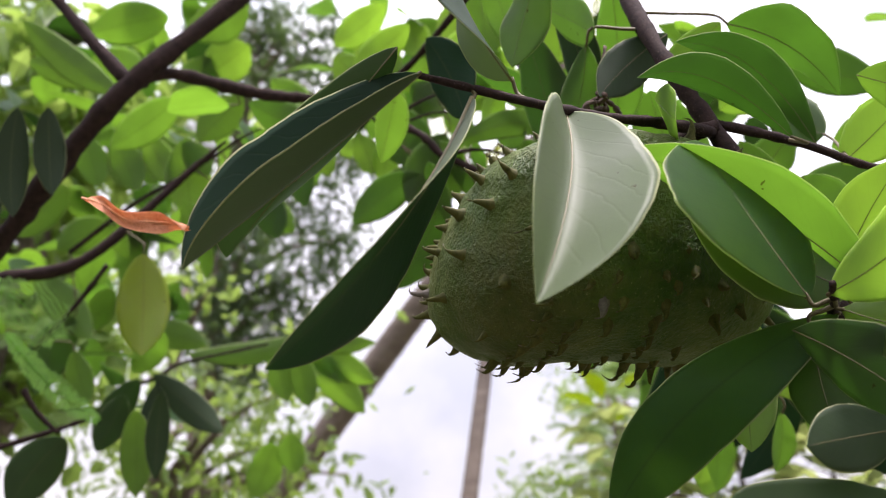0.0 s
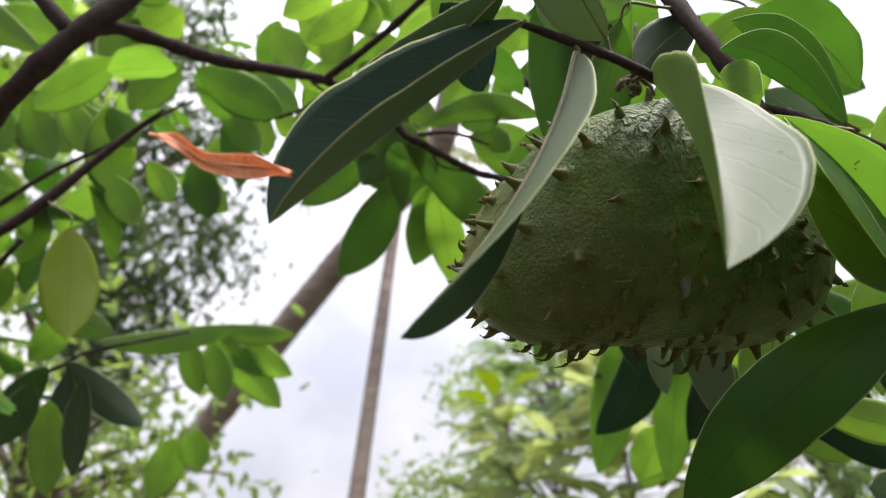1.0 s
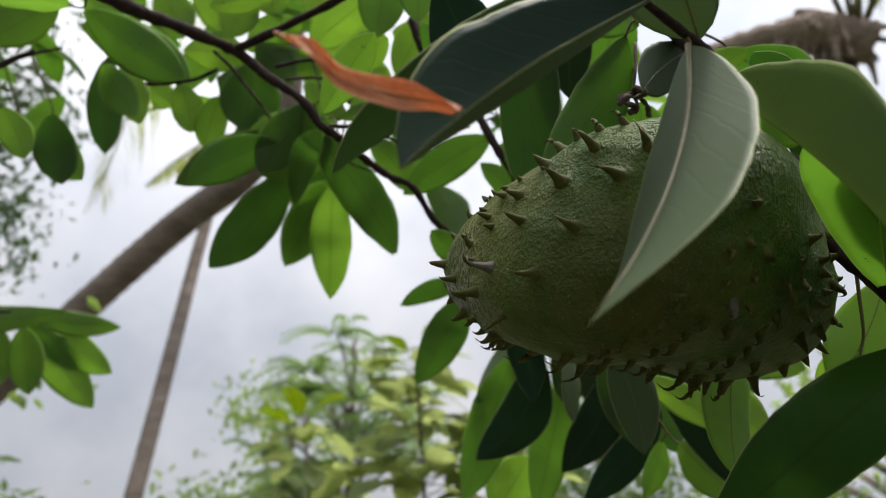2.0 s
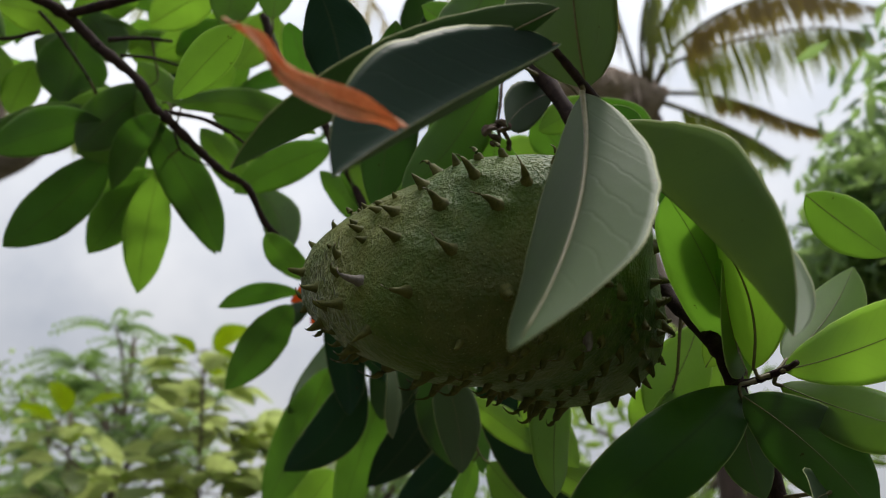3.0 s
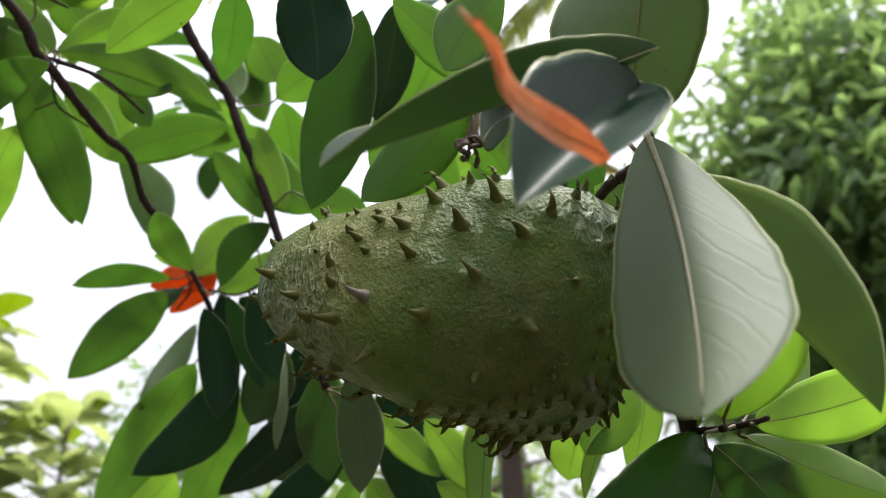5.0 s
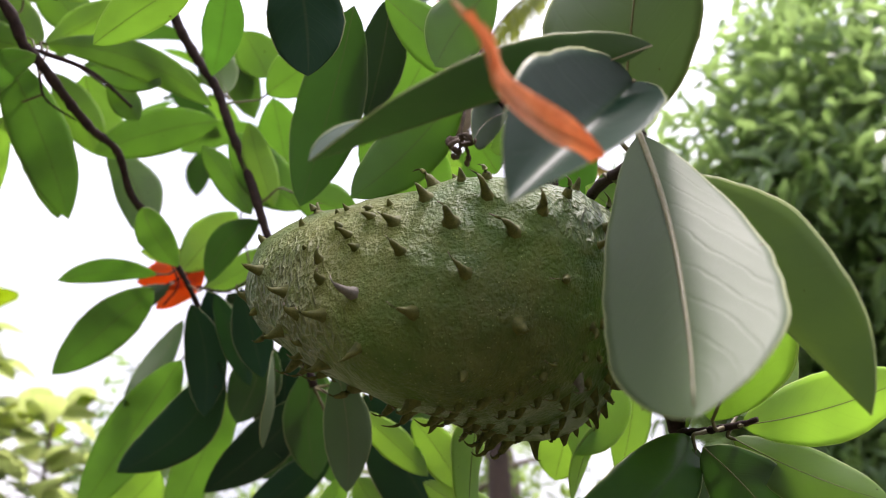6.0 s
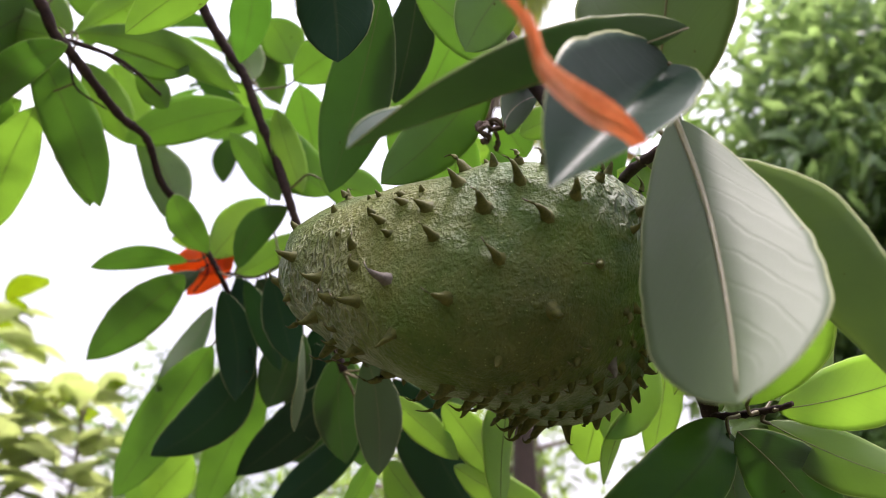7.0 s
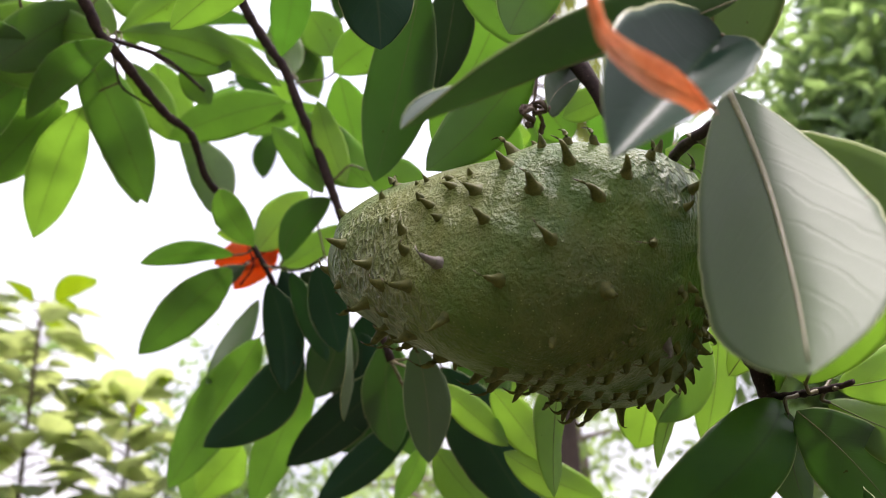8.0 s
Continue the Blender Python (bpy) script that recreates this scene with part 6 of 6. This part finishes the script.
# ---- dry leaf caught in a thread ----
def dry_curl():
    ob = thing("dry_leaf", (-0.108, 0.322, 1.674), "curled orange-brown dry leaf hanging in the foliage", "leaf")
    line = spline([(-0.0272, 0.0070, 0.0108), (-0.0178, 0.0065, 0.0072), (-0.0085, 0.0082, 0.0014), (0.0085, 0.0048, -0.0020), (0.0180, -0.0005, -0.0045), (0.0262, -0.0045, -0.0080)], 10)
    bm = bmesh.new()
    rows = []
    for i, p in enumerate(line):
        s = i / (len(line) - 1)
        a = 0.5 + 2.9 * s + 0.4 * math.sin(7 * s)
        w = 0.0043 * (0.45 + 0.55 * math.sin(math.pi * (0.12 + 0.8 * s)) ** 0.8) * (1 + 0.18 * math.sin(13 * s))
        row = []
        for k in range(9):
            u = k / 4 - 1
            out, dip = u * w, 0.0016 * u * u + 0.0005 * math.sin(17 * s + 3 * u)
            row.append(bm.verts.new(p + Vector((0.0008 * math.sin(9 * s + 2 * k), math.cos(a) * out - math.sin(a) * dip, math.sin(a) * out + math.cos(a) * dip))))
        rows.append(row)
    for a, b in zip(rows, rows[1:]):
        for k in range(8):
            bm.faces.new((a[k], a[k + 1], b[k + 1], b[k]))
    bmesh.ops.solidify(bm, geom=bm.faces[:], thickness=0.0005)
    part("blade", bm, DRY, ob)
    part("midrib", tube([line[k] + Vector((0, 0, 0.0003)) for k in range(0, len(line), 7)], 0.0007, 0.0004, 4, 6), DRY, ob)
    part("stalk", tube([line[0] + Vector((0.002, 0, 0)), line[0] + Vector((-0.001, 0, 0.0005)), line[0] + Vector((-0.003, 0.0005, 0.0015))], 0.0009, 0.0005, 4, 6), DRY, ob)


dry_curl()


def sapling(foot, top, count, seed, label):
    """A young plant: one upright stem with broad leaves all the way up."""
    foot, top = Vector(foot), Vector(top)
    ob = thing("sapling", foot, label, "sapling", "saplings beside the path")
    part("stem", tube([foot, foot.lerp(top, 0.5) + Vector((0.02, 0.01, 0)), top], 0.016, 0.006, 10, 8, 0.05, foot, seed), TRUNK, ob)
    rnd = random.Random(seed)
    for k in range(count):
        s = 0.5 + 0.5 * k / (count - 1)
        p = foot.lerp(top, s)
        a = 2.4 * k + rnd.uniform(-0.4, 0.4)
        reach = 0.62 * (1.08 - s) + 0.03
        out = Vector((math.cos(a), math.sin(a), 0.0))
        q = p + out * reach * rnd.uniform(0.3, 1.0) + Vector((0, 0, rnd.uniform(-0.03, 0.06)))
        long = rnd.uniform(0.19, 0.30) * (1.1 - 0.4 * s)
        tip = q + (out + Vector((0, 0, rnd.uniform(-0.7, 0.5)))).normalized() * long
        leaf(q, tip, long * rnd.uniform(0.56, 0.72), (rnd.uniform(-0.4, 0.4), rnd.uniform(-0.4, 0.4), 1), 0.06, 14, wave=0.03, near=False, parent=ob, skins=(YELLOW_TOP, YELLOW_UNDER) if k > count - 6 else (LEAF_MID, LEAF_MID), nl=10, nw=3, seed=k, stem=False)
        part("petiole", tube([p - foot, p.lerp(q, 0.5) + Vector((0, 0, 0.01)) - foot, q - foot], 0.003, 0.0016, 3, 5), PETIOLE, ob)


sapling((1.25, 3.5, 0.0), (0.975, 3.27, 2.54), 130, 51, "slender sapling with broad light green leaves")
sapling((0.95, 3.9, 0.0), (0.60, 3.65, 2.30), 84, 52, "slender sapling with broad light green leaves")
sapling((1.37, 3.13, 0.00), (1.27, 3.03, 2.22), 110, 53, "low sapling with broad leaves and yellow tips")


FERN = leaf_material("fern_skin", (0.07, 0.20, 0.02, 1), (0.12, 0.28, 0.04, 1), (0.06, 0.15, 0.03, 1), (0.50, 0.95, 0.12, 1), rough=0.5, through=0.5)


def fern(at, tip, rows, seed, sag, wide):
    """A feathery light frond: rib, side ribs and fine leaflets."""
    at, tip = Vector(at), Vector(tip)
    ob = thing("fern_frond", at, "light green feathery frond of a climbing plant", "fern")
    line = spline([(0, 0, 0), (tip - at) * 0.5 + Vector((0, 0, sag)), tip - at], rows // 2)
    part("rib", tube([line[0], line[len(line) // 2], line[-1]], 0.0012, 0.0004, 8, 5), FERN, ob)
    rnd = random.Random(seed)
    verts, faces, uvs = [], [], []
    for i in range(1, len(line) - 1):
        d = (line[i + 1] - line[i - 1]).normalized()
        side = d.cross(Vector((0.3, -0.9, 0.3))).normalized()
        for sg in (-1, 1):
            reach = wide * math.sin(math.pi * (0.1 + 0.85 * i / len(line))) * rnd.uniform(0.7, 1.15)
            way = (side * sg + d * 0.6).normalized()
            for k in range(1, 7):
                p = line[i] + way * (reach * k / 6)
                for s2 in (-1, 1):
                    x = (d * s2 + way * 0.5).normalized() * 0.0042
                    y = way * 0.0013
                    n = len(verts)
                    verts += [p, p + x * 0.5 + y, p + x, p + x * 0.5 - y]
                    faces.append((n, n + 1, n + 2, n + 3))
                    uvs += [(0.5, 0), (1, 0.5), (0.5, 1), (0, 0.5)]
    me = bpy.data.meshes.new("frond_blade")
    me.from_pydata(verts, [], faces)
    me.uv_layers.new(name="blade").data.foreach_set("uv", np.array(uvs, dtype=np.float32).ravel())
    me.materials.append(FERN)
    blade = new("frond_blade", me)
    blade.parent = ob
    tagged(blade, kind="stuff")


fern((-0.597, 0.959, 1.873), (-0.503, 0.992, 1.804), 22, 61, 0.012, 0.045)
fern((-0.551, 0.957, 1.805), (-0.435, 1.004, 1.703), 30, 62, -0.01, 0.017)

WITHERED = surface("withered_flower_skin", (0.035, 0.02, 0.015, 1), (0.13, 0.08, 0.055, 1), 250, 0.8, 0.8, 0.001)


def withered_flower(at):
    ob = thing("withered_flower", at, "small brown withered flower on a thin twig", "flower")
    rnd = random.Random(5)
    part("stalk", tube([(0.004, 0.002, 0.045), (0.0, 0.0, 0.02), (-0.003, 0.001, 0.0)], 0.0014, 0.0009, 6, 6, 0.1), WITHERED, ob)
    for k in range(7):
        a = 0.9 * k
        p = Vector((-0.003, 0.001, 0.004 * rnd.uniform(-1, 1)))
        q = p + Vector((math.cos(a) * 0.010, math.sin(a) * 0.010, -0.008 * rnd.uniform(0.2, 1.4)))
        r = q + Vector((rnd.uniform(-1, 1), rnd.uniform(-1, 1), -0.6)) * 0.008
        bm = tube([p, q, r], 0.0012, 0.0026, 5, 6, 0.25, None, k)
        bmesh.ops.scale(bm, verts=bm.verts, vec=(1, 0.7, 1))
        part("petal", bm, WITHERED, ob)


withered_flower((0.135, 0.511, 1.853))

# ---- the orange leaf among the green ones ----
ORANGE = leaf_material("orange_leaf_skin", (0.62, 0.10, 0.015, 1), (0.78, 0.15, 0.02, 1), (0.55, 0.08, 0.02, 1), (1.0, 0.28, 0.02, 1), rough=0.5, through=0.55)
leaf((0.299, 0.988, 1.939), (0.243, 1.043, 1.904), 0.046, (0.70, 0.60, 0.39), 0.05, 14, full=0.35, wave=0.12, near=False, skins=(ORANGE, ORANGE), label="withered orange leaf", stem=False)
leaf((0.296, 0.995, 1.933), (0.273, 1.041, 1.880), 0.036, (0.70, 0.60, 0.39), 0.05, 14, full=0.4, wave=0.12, near=False, skins=(ORANGE, ORANGE), label="withered orange leaf", stem=False)
